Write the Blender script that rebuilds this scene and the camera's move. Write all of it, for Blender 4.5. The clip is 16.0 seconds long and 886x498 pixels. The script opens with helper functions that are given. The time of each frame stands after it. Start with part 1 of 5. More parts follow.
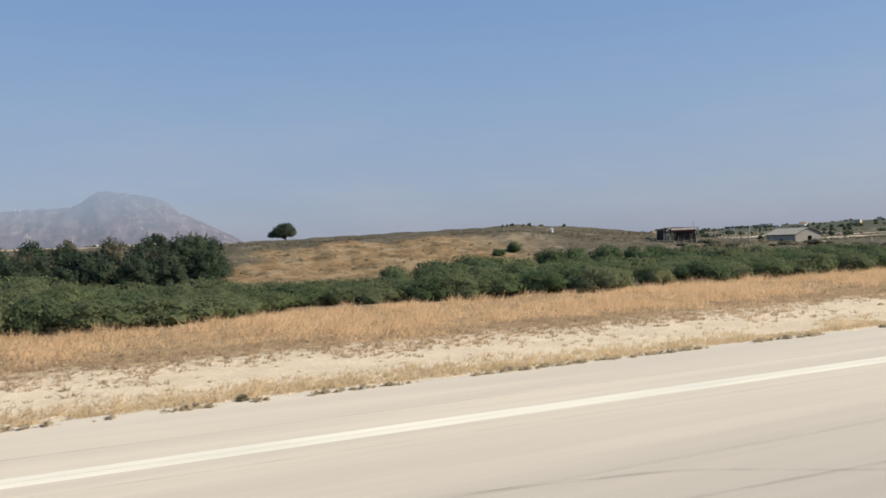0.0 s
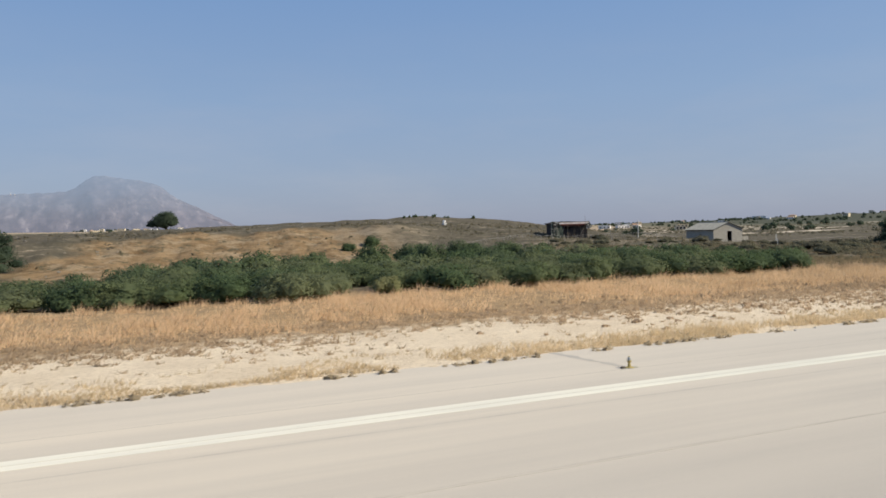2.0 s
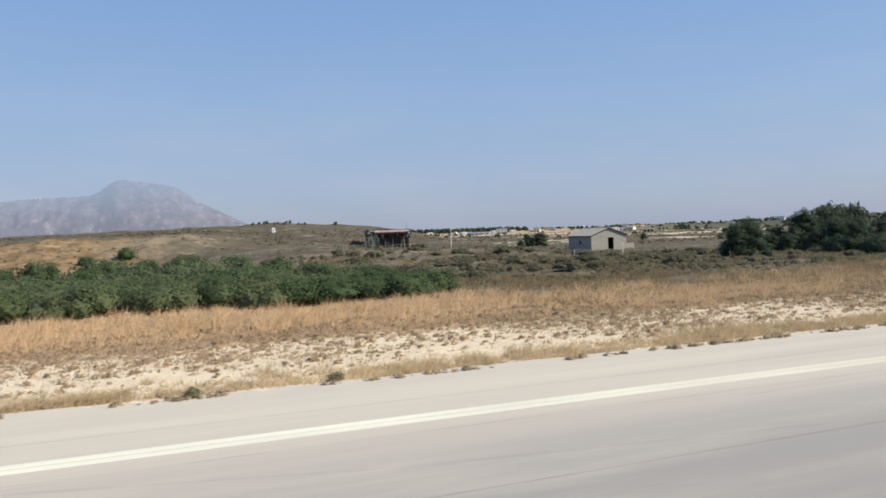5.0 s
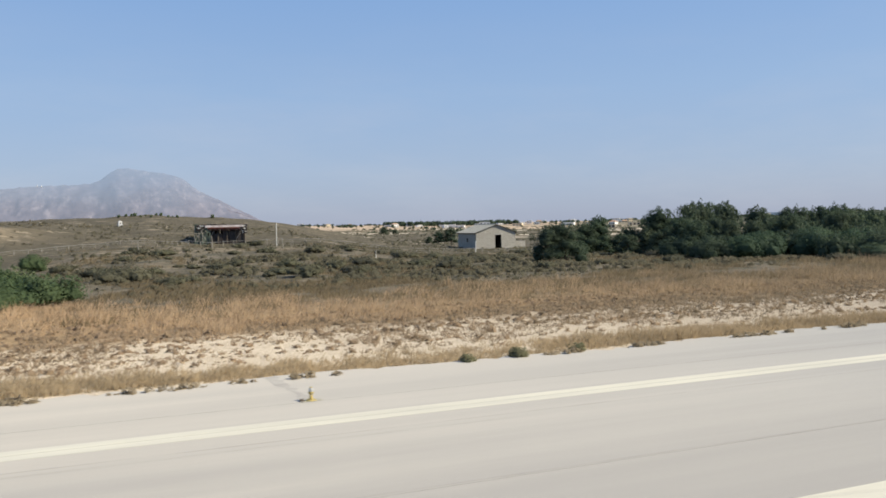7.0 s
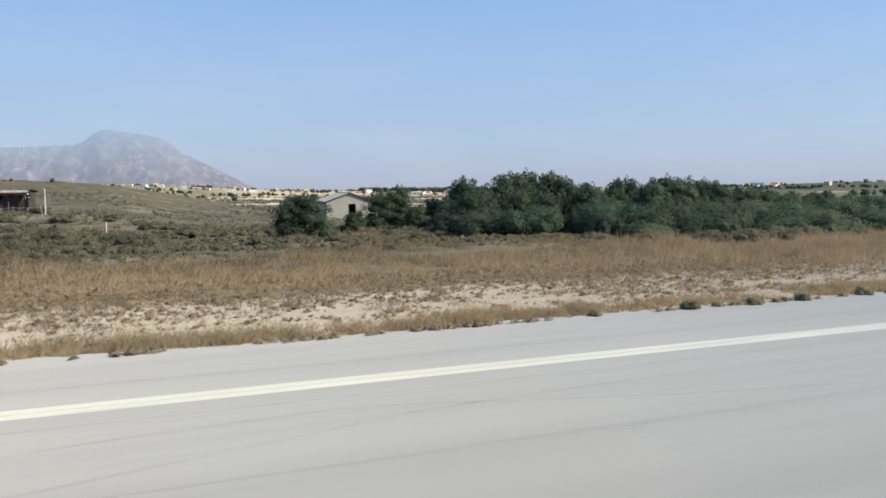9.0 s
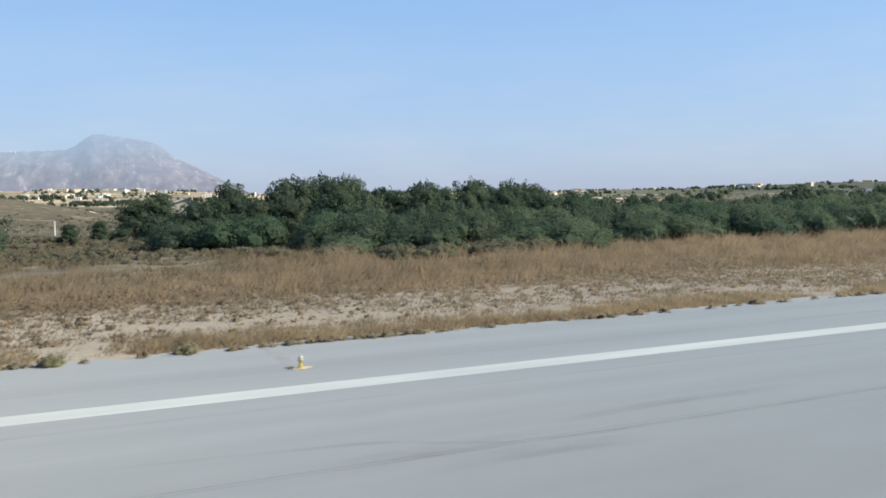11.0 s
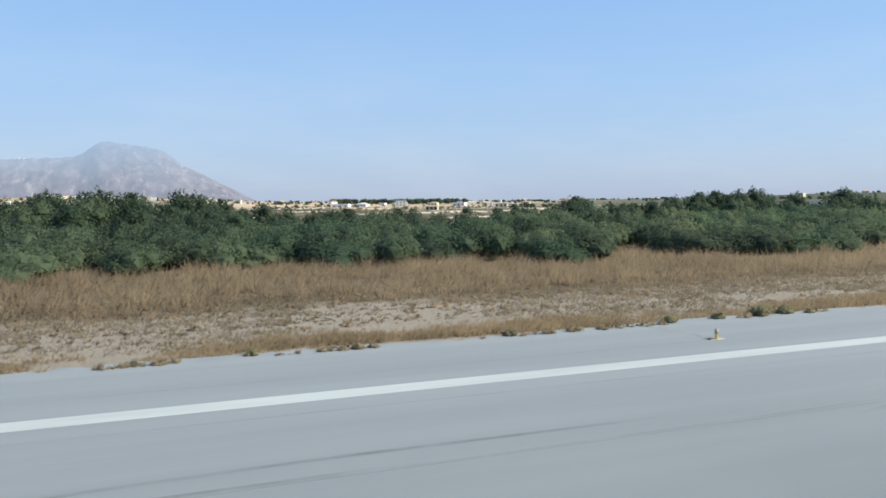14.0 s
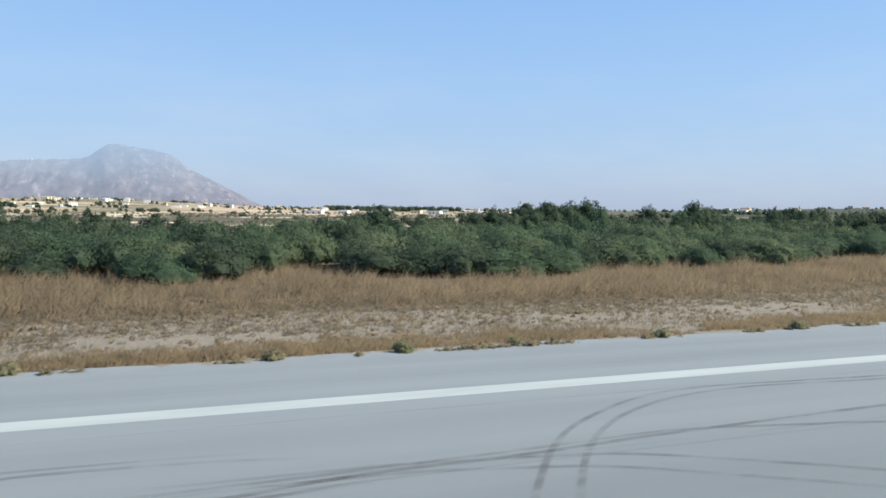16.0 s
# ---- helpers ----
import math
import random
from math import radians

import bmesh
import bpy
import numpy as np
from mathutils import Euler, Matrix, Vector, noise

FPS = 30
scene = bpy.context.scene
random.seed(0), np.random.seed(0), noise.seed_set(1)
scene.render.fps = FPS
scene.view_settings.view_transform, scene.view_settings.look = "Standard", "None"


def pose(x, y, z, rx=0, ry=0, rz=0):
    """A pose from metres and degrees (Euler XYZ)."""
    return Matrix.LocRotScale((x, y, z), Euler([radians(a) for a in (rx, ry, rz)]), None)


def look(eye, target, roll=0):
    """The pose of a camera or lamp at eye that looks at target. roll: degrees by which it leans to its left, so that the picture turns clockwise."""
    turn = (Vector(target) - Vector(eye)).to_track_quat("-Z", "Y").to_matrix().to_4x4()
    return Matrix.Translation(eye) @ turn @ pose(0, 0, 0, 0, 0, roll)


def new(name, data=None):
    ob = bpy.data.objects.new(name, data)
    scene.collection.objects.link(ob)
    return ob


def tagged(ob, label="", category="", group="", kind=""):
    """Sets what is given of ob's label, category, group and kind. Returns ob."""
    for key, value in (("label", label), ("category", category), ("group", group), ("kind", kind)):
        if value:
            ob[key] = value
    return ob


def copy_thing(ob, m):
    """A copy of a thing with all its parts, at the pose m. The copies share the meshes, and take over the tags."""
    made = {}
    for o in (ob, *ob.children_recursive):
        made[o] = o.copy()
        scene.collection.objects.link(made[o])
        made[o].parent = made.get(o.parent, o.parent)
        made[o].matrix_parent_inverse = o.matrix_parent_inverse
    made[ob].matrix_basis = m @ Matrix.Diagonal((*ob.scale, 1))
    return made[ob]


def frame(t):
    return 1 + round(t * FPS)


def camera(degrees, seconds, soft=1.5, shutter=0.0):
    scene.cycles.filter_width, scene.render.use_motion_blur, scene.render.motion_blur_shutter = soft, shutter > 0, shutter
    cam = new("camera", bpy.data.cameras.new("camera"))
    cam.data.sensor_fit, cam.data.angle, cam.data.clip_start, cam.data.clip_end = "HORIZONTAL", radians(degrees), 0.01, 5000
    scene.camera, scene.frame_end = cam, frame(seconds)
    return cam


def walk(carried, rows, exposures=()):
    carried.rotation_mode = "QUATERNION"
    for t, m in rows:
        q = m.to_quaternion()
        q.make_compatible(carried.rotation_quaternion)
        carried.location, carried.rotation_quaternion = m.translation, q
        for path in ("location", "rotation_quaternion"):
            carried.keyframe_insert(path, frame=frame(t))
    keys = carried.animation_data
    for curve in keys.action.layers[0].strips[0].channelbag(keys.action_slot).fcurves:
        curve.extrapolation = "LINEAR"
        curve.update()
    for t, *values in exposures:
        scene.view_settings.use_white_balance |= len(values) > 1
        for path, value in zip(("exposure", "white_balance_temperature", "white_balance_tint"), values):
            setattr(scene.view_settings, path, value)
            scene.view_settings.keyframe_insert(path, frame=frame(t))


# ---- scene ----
# Runway along x; y points away from the runway's middle, out over the verge.
cam = camera(58.5, 16.0, soft=1.65, shutter=0.14)
PATH = [
    (0, pose(1.02, 0, 5.07, 89.36, 2.32, -23.73)),
    (0.5, pose(7.85, 0, 5.07, 88.82, 2.15, -23.67)),
    (1, pose(14.68, 0, 5.07, 88.59, 1.71, -23.72)),
    (1.5, pose(21.57, 0, 5.07, 88.61, 1.61, -23.80)),
    (2, pose(28.52, 0, 5.07, 88.52, 1.67, -23.71)),
    (2.5, pose(35.56, 0, 5.07, 88.48, 1.68, -23.11)),
    (3, pose(42.67, 0, 5.07, 88.37, 1.79, -22.49)),
    (3.5, pose(49.82, 0, 5.07, 88.55, 1.87, -22.13)),
    (4, pose(57.03, 0, 5.07, 88.78, 2.09, -21.80)),
    (6.5, pose(93.45, 0, 5.07, 88.45, 1.51, -21.63)),
    (7, pose(100.82, 0, 5.07, 88.14, 1.29, -21.43)),
    (7.5, pose(108.24, 0, 5.07, 86.95, 0.96, -21.73)),
    (8, pose(115.73, 0, 5.07, 85.94, 0.63, -22.18)),
    (8.5, pose(123.24, 0, 5.07, 85.67, 0.54, -22.07)),
    (11, pose(160.79, 0, 5.07, 85.88, 0.91, -22.22)),
    (11.5, pose(168.32, 0, 5.07, 85.90, 1.17, -22.34)),
    (12, pose(175.87, 0, 5.07, 86.45, 1.01, -22.12)),
    (12.5, pose(183.41, 0, 5.07, 86.52, 0.94, -21.88)),
    (13, pose(190.93, 0, 5.07, 86.50, 0.92, -21.39)),
    (13.5, pose(198.47, 0, 5.07, 86.40, 0.62, -21.46)),
    (14, pose(206.03, 0, 5.07, 86.51, 0.62, -21.28)),
    (14.5, pose(213.60, 0, 5.07, 86.74, 0.31, -21.01)),
    (15, pose(221.17, 0, 5.07, 86.70, 0.59, -20.84)),
    (15.5, pose(228.77, 0, 5.07, 86.89, -0.16, -20.70)),
    (16, pose(236.38, 0, 5.07, 87.11, -0.46, -20.57)),
]
EXPOSURES = [(0, 0.18, 6950, 8), (1.9, 0.15, 6850, 8), (2.6, 0.26, 6750, 8), (4, 0.37, 6700, 8), (7, 0.45, 6820, 7), (8.5, 0.59, 6700, 6), (11, 0.74, 6600, 3), (16, 0.76, 6500, 2)]
walk(cam, PATH, EXPOSURES)

# ---- world and sun ----
SUN_FROM = Vector((0.80, -0.42, 0.72)).normalized()
world = bpy.data.worlds.new("sky")
scene.world = world
world.use_nodes = True
wn, wl = world.node_tree.nodes, world.node_tree.links
sky = wn.new("ShaderNodeTexSky")
sky.sky_type = "NISHITA"
sky.sun_disc = False
sky.sun_elevation = math.asin(SUN_FROM.z)
sky.sun_rotation = math.atan2(SUN_FROM.x, SUN_FROM.y)
sky.air_density, sky.dust_density, sky.ozone_density = 1.0, 0.9, 2.0
# summer haze: the clear sky seen through a pale veil that thickens towards the horizon
way = wn.new("ShaderNodeTexCoord")
split = wn.new("ShaderNodeSeparateXYZ")
veil = wn.new("ShaderNodeValToRGB")
blend = wn.new("ShaderNodeMix")
blend.data_type = "RGBA"
blend.inputs[0].default_value = 0.86
wl.new(way.outputs["Generated"], split.inputs[0])
wl.new(split.outputs[2], veil.inputs[0])
veil.color_ramp.elements[0].position, veil.color_ramp.elements[0].color = 0.0, (2.08, 2.42, 3.48, 1)
veil.color_ramp.elements[1].position, veil.color_ramp.elements[1].color = 1.0, (0.8, 1.6, 3.6, 1)
for at, c in ((0.07, (1.98, 2.60, 3.96, 1)), (0.16, (1.74, 2.60, 4.27, 1)), (0.32, (1.20, 2.22, 4.35, 1))):
    veil.color_ramp.elements.new(at).color = c
wl.new(sky.outputs[0], blend.inputs[6])
stretch = wn.new("ShaderNodeMapping")
stretch.inputs["Scale"].default_value = (2.2, 2.2, 9.0)
wisp = wn.new("ShaderNodeTexNoise")
wisp.inputs["Scale"].default_value, wisp.inputs["Detail"].default_value, wisp.inputs["Roughness"].default_value = 2.0, 5, 0.6
cloudy = wn.new("ShaderNodeMapRange")
cloudy.inputs["From Min"].default_value, cloudy.inputs["From Max"].default_value, cloudy.inputs["To Max"].default_value = 0.46, 0.72, 0.30
low = wn.new("ShaderNodeMapRange")
low.inputs["From Min"].default_value, low.inputs["From Max"].default_value = 0.26, 0.04
both = wn.new("ShaderNodeMath")
both.operation = "MULTIPLY"
clouds = wn.new("ShaderNodeMix")
clouds.data_type = "RGBA"
clouds.inputs[7].default_value = (2.9, 3.15, 4.1, 1)
wl.new(way.outputs["Generated"], stretch.inputs[0])
wl.new(stretch.outputs[0], wisp.inputs["Vector"])
wl.new(wisp.outputs[0], cloudy.inputs[0])
wl.new(split.outputs[2], low.inputs[0])
wl.new(cloudy.outputs[0], both.inputs[0])
wl.new(low.outputs[0], both.inputs[1])
wl.new(both.outputs[0], clouds.inputs[0])
wl.new(veil.outputs[0], clouds.inputs[6])
wl.new(clouds.outputs[2], blend.inputs[7])
wl.new(blend.outputs[2], wn["Background"].inputs[0])
wn["Background"].inputs[1].default_value = 0.125
sun = new("sun", bpy.data.lights.new("sun", "SUN"))
sun.data.energy, sun.data.angle, sun.data.color = 5.0, radians(0.6), (1.0, 0.93, 0.82)
sun.matrix_world = look(SUN_FROM * 100, (0, 0, 0))

# ---- materials ----


class Nodes:
    """A small wrapper round one material's node tree."""

    def __init__(self, name, rough=0.9, spec=0.2):
        self.m = bpy.data.materials.new(name)
        self.m.use_nodes = True
        self.t = self.m.node_tree
        self.b = self.t.nodes["Principled BSDF"]
        self.b.inputs["Roughness"].default_value = rough
        self.b.inputs["Specular IOR Level"].default_value = spec
        self.pos = self.t.nodes.new("ShaderNodeNewGeometry").outputs["Position"]
        self.obj = self.t.nodes.new("ShaderNodeTexCoord").outputs["Object"]

    def put(self, sock, v):
        if isinstance(v, bpy.types.NodeSocket):
            self.t.links.new(v, sock)
        elif isinstance(v, (tuple, list)) and len(v) == 3 and sock.type == "RGBA":
            sock.default_value = (*v, 1)
        else:
            sock.default_value = v

    def noise(self, scale, detail=4, rough=0.55, stretch=(1, 1, 1), src=None, lo=0.3, hi=0.7):
        mp = self.t.nodes.new("ShaderNodeMapping")
        mp.inputs["Scale"].default_value = [scale * s for s in stretch]
        self.t.links.new(src or self.pos, mp.inputs[0])
        n = self.t.nodes.new("ShaderNodeTexNoise")
        n.inputs["Scale"].default_value = 1
        n.inputs["Detail"].default_value = detail
        n.inputs["Roughness"].default_value = rough
        self.t.links.new(mp.outputs[0], n.inputs["Vector"])
        return self.ramp(n.outputs[0], lo, hi)

    def ramp(self, v, lo, hi, a=0.0, b=1.0):
        r = self.t.nodes.new("ShaderNodeMapRange")
        r.interpolation_type = "SMOOTHSTEP"
        self.put(r.inputs["Value"], v)
        for k, x in (("From Min", lo), ("From Max", hi), ("To Min", a), ("To Max", b)):
            r.inputs[k].default_value = x
        return r.outputs[0]

    def axis(self, k):
        s = self.t.nodes.new("ShaderNodeSeparateXYZ")
        self.t.links.new(self.pos, s.inputs[0])
        return s.outputs[k]

    def math(self, op, a, b=0.0):
        n = self.t.nodes.new("ShaderNodeMath")
        n.operation = op
        self.put(n.inputs[0], a)
        self.put(n.inputs[1], b)
        return n.outputs[0]

    def mix(self, f, a, b, mode="MIX"):
        n = self.t.nodes.new("ShaderNodeMix")
        n.data_type, n.blend_type = "RGBA", mode
        self.put(n.inputs[0], f)
        self.put(n.inputs[6], a)
        self.put(n.inputs[7], b)
        return n.outputs[2]

    def attr(self, name):
        n = self.t.nodes.new("ShaderNodeAttribute")
        n.attribute_name = name
        return n.outputs["Fac"]

    def island(self):
        return self.t.nodes.new("ShaderNodeNewGeometry").outputs["Random Per Island"]

    def chance(self):
        return self.t.nodes.new("ShaderNodeObjectInfo").outputs["Random"]

    def color(self, c):
        self.put(self.b.inputs["Base Color"], c)

    def thin(self, c, share):
        """Lets part of the light through, as thin leaves and blades do."""
        tr = self.t.nodes.new("ShaderNodeBsdfTranslucent")
        self.put(tr.inputs[0], c)
        mx = self.t.nodes.new("ShaderNodeMixShader")
        mx.inputs[0].default_value = share
        self.t.links.new(self.b.outputs[0], mx.inputs[1])
        self.t.links.new(tr.outputs[0], mx.inputs[2])
        self.t.links.new(mx.outputs[0], self.t.nodes["Material Output"].inputs[0])

    def bump(self, h, strength=0.4, dist=0.02):
        n = self.t.nodes.new("ShaderNodeBump")
        n.inputs["Strength"].default_value, n.inputs["Distance"].default_value = strength, dist
        self.put(n.inputs["Height"], h)
        self.t.links.new(n.outputs[0], self.b.inputs["Normal"])


def plain(name, c, c2=None, scale=3.0, rough=0.8, metal=0.0, bump=0.2):
    n = Nodes(name, rough)
    c2 = c2 or tuple(v * 0.75 for v in c)
    a = n.noise(scale, 5, src=n.obj)
    n.color(n.mix(a, c, c2))
    n.b.inputs["Metallic"].default_value = metal
    n.bump(n.noise(scale * 6, 4, src=n.obj), bump, 0.01)
    return n.m


def pavement_material():
    n = Nodes("dusty_asphalt", 0.85, 0.25)
    x, y = n.axis(0), n.axis(1)
    # less dusty, greyer asphalt at high x, plus duller light painted in
    along = n.ramp(x, 80, 185)
    base = n.mix(along, n.mix(n.ramp(x, 10, 75), (0.675, 0.583, 0.452), (0.545, 0.487, 0.395)), (0.212, 0.226, 0.233))
    rubber = n.ramp(y, 19.5, 9.0)
    base = n.mix(n.math("MULTIPLY", rubber, 0.52), base, n.mix(along, (0.34, 0.31, 0.27), (0.120, 0.131, 0.137)))
    streak = n.noise(0.25, 5, 0.6, (0.12, 2.2, 1))
    base = n.mix(n.math("MULTIPLY", streak, 0.30), base, n.mix(along, (0.33, 0.30, 0.26), (0.122, 0.132, 0.137)))
    stain = n.noise(0.12, 5, 0.6, (0.5, 1, 1), lo=0.45, hi=0.75)
    base = n.mix(n.math("MULTIPLY", stain, 0.25), base, n.mix(along, (0.55, 0.49, 0.40), (0.228, 0.242, 0.242)))
    edge = n.math("MULTIPLY", n.ramp(y, 24.6, 27.0), n.noise(0.8, 4, lo=0.3, hi=0.6))
    base = n.mix(n.math("MULTIPLY", edge, 0.5), base, n.mix(along, (0.58, 0.51, 0.41), (0.25, 0.262, 0.258)))
    worn = n.math("MULTIPLY", n.math("MULTIPLY", n.ramp(x, 44, 70), n.ramp(x, 118, 90)), n.math("MULTIPLY", n.ramp(y, 21.5, 13.0), n.noise(0.16, 5, 0.6, (0.25, 1.5, 1), lo=0.25, hi=0.6)))
    base = n.mix(n.math("MULTIPLY", worn, 0.9), base, (0.27, 0.255, 0.235))
    grain = n.noise(38, 3, 0.7)
    base = n.mix(n.math("MULTIPLY", grain, 0.16), base, (0.13, 0.125, 0.12))
    n.color(base)
    n.bump(n.noise(60, 3), 0.35, 0.006)
    return n.m


def patch_material():
    n = Nodes("grey_trench_patch", 0.9, 0.2)
    # follows the asphalt, with the same painted loss of light along x
    along = n.ramp(n.axis(0), 80, 185)
    n.color(n.mix(n.noise(1.5, 5), n.mix(along, (0.37, 0.335, 0.285), (0.19, 0.19, 0.185)), n.mix(along, (0.46, 0.415, 0.345), (0.22, 0.218, 0.212))))
    n.bump(n.noise(30, 3), 0.35, 0.008)
    return n.m


def ground_material():
    n = Nodes("dry_ground", 0.95, 0.1)
    x, y = n.axis(0), n.axis(1)
    # sand and straw darken with x: weaker light put into the colour
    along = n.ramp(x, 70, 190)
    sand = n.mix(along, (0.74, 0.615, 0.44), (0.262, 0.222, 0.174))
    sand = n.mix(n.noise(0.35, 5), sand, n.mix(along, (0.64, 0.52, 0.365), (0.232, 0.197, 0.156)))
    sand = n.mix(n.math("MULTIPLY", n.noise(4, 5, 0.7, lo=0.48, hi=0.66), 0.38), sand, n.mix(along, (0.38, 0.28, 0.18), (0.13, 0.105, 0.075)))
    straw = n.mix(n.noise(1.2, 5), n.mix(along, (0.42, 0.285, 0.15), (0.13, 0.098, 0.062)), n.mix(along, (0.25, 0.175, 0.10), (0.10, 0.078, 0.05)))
    wob = n.math("ADD", y, n.noise(0.18, 5, 0.65, lo=0.2, hi=0.8))
    wob = n.math("ADD", wob, n.math("MULTIPLY", n.noise(0.6, 4, lo=0.2, hi=0.8), 3.0))
    base = n.mix(n.ramp(wob, 38.5, 42.5), sand, straw)
    heath = n.mix(n.noise(0.30, 6, 0.7, lo=0.35, hi=0.65), (0.098, 0.085, 0.060), (0.165, 0.137, 0.095))
    heath = n.mix(n.math("MULTIPLY", n.noise(0.07, 5, 0.6, lo=0.56, hi=0.70), 0.5), heath, (0.25, 0.20, 0.13))
    heath = n.mix(n.math("MULTIPLY", n.noise(1.8, 5, 0.7, lo=0.5, hi=0.7), 0.6), heath, (0.06, 0.062, 0.035))
    speck = n.math("MULTIPLY", n.noise(0.55, 6, 0.75, (0.5, 1.3, 1), lo=0.54, hi=0.66), n.noise(0.05, 3, lo=0.42, hi=0.58))
    heath = n.mix(n.math("MULTIPLY", speck, 0.8), heath, (0.29, 0.24, 0.175))
    heath = n.mix(n.math("MULTIPLY", n.noise(0.16, 5, 0.65, (0.35, 1.5, 1), lo=0.5, hi=0.62), 0.55), heath, (0.05, 0.052, 0.038))
    heath = n.mix(n.math("MULTIPLY", n.ramp(y, 110, 126), 0.75), heath, n.mix(n.noise(0.4, 6, 0.7), (0.070, 0.062, 0.042), (0.118, 0.098, 0.066)))
    heath = n.mix(n.math("MULTIPLY", n.noise(0.33, 6, 0.78, (0.4, 1.6, 1), lo=0.565, hi=0.63), 0.75), heath, (0.33, 0.27, 0.19))
    early = n.math("MULTIPLY", n.math("MULTIPLY", n.ramp(x, 88, 104), n.ramp(x, 200, 164)), 11.0)
    base = n.mix(n.ramp(n.math("ADD", wob, early), 57, 74), base, heath)
    far = n.mix(n.noise(0.010, 6, 0.6, (0.6, 1.6, 1), lo=0.44, hi=0.56), (0.13, 0.12, 0.08), n.mix(n.attr("pale"), (0.14, 0.13, 0.092), (0.52, 0.39, 0.265)))
    far = n.mix(n.noise(0.022, 5, 0.6, (0.5, 1.8, 1), lo=0.52, hi=0.6), far, (0.11, 0.12, 0.07))
    far = n.mix(n.math("MULTIPLY", n.noise(0.06, 6, 0.7, (0.35, 1.5, 1), lo=0.48, hi=0.60), 0.45), far, (0.105, 0.095, 0.065))
    far = n.mix(n.math("MULTIPLY", n.attr("stubble"), n.noise(0.008, 5, 0.6, (0.35, 2.2, 1), lo=0.36, hi=0.52)), far, n.mix(n.noise(0.03, 5, 0.6, (0.4, 2, 1)), (0.50, 0.375, 0.26), (0.38, 0.285, 0.20)))
    base = n.mix(n.attr("far"), base, far)
    base = n.mix(n.math("MULTIPLY", n.attr("quarry"), n.noise(0.06, 6, 0.72, (0.5, 1.3, 1), lo=0.43, hi=0.53)), base, n.mix(n.noise(0.2, 5), (0.70, 0.60, 0.45), (0.45, 0.37, 0.27)))
    bank = n.mix(n.noise(0.25, 6, 0.65, (1, 1, 3)), (0.172, 0.108, 0.052), (0.305, 0.208, 0.112))
    bank = n.mix(n.math("MULTIPLY", n.noise(0.6, 6, 0.75, (0.7, 0.6, 1.6), lo=0.50, hi=0.64), 0.75), bank, (0.11, 0.072, 0.038))
    bank = n.mix(n.math("MULTIPLY", n.noise(0.22, 6, 0.8, (0.8, 1, 2), lo=0.50, hi=0.58), 0.7), bank, (0.33, 0.25, 0.155))
    bank = n.mix(n.math("MULTIPLY", n.noise(0.4, 6, 0.75, lo=0.53, hi=0.62), 0.85), bank, (0.088, 0.078, 0.047))
    bk = n.math("MULTIPLY", n.attr("bank"), n.noise(0.14, 5, 0.65, lo=0.22, hi=0.42))
    base = n.mix(bk, base, bank)
    base = n.mix(n.math("MULTIPLY", n.attr("scar"), n.noise(0.35, 5, 0.7, lo=0.35, hi=0.6)), base, (0.27, 0.215, 0.145))
    base = n.mix(n.attr("dark"), base, (0.055, 0.06, 0.04))
    n.color(base)
    n.bump(n.math("ADD", n.noise(7, 5, 0.7), n.noise(1.2, 4)), 0.5, 0.08)
    return n.m


def leaf_material(name, c1, c2, c3):
    n = Nodes(name, 0.7, 0.12)
    patch = n.noise(0.55, 4, 0.6, lo=0.32, hi=0.68)
    c = n.mix(n.math("ADD", n.math("MULTIPLY", n.island(), 0.30), n.math("MULTIPLY", patch, 0.70)), c1, c2)
    c = n.mix(n.math("MULTIPLY", n.chance(), 0.75), c, c3)
    n.color(c)
    n.thin(c, 0.46)
    return n.m


def grass_material(name, near1, near2, far1, far2):
    n = Nodes(name, 0.8, 0.1)
    # browner grass at high x, dimmed further to paint in weaker light
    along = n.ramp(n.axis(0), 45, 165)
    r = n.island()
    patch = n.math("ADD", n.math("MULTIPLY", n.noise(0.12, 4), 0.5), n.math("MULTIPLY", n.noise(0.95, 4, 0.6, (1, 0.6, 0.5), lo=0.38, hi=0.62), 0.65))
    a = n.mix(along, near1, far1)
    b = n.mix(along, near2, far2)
    c = n.mix(n.math("ADD", n.math("MULTIPLY", r, 0.35), n.math("MULTIPLY", patch, 0.65)), a, b)
    n.color(c)
    n.thin(c, 0.45)
    return n.m


def hazy_rock():
    n = Nodes("hazed_limestone_slope", 0.95, 0.05)
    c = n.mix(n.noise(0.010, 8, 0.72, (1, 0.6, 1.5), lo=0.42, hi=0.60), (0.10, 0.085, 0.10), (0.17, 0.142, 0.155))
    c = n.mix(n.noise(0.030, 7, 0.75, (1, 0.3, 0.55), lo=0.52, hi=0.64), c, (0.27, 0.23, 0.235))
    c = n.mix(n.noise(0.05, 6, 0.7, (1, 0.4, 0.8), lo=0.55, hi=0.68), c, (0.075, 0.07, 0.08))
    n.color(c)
    # imitated haze: the rock turns more see-through with height
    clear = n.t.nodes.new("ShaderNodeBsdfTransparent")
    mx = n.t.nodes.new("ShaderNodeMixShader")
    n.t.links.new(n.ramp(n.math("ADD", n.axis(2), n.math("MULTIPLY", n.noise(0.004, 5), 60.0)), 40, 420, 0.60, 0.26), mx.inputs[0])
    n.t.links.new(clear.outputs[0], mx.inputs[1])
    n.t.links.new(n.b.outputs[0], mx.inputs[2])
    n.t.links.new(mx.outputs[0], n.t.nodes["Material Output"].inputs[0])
    return n.m


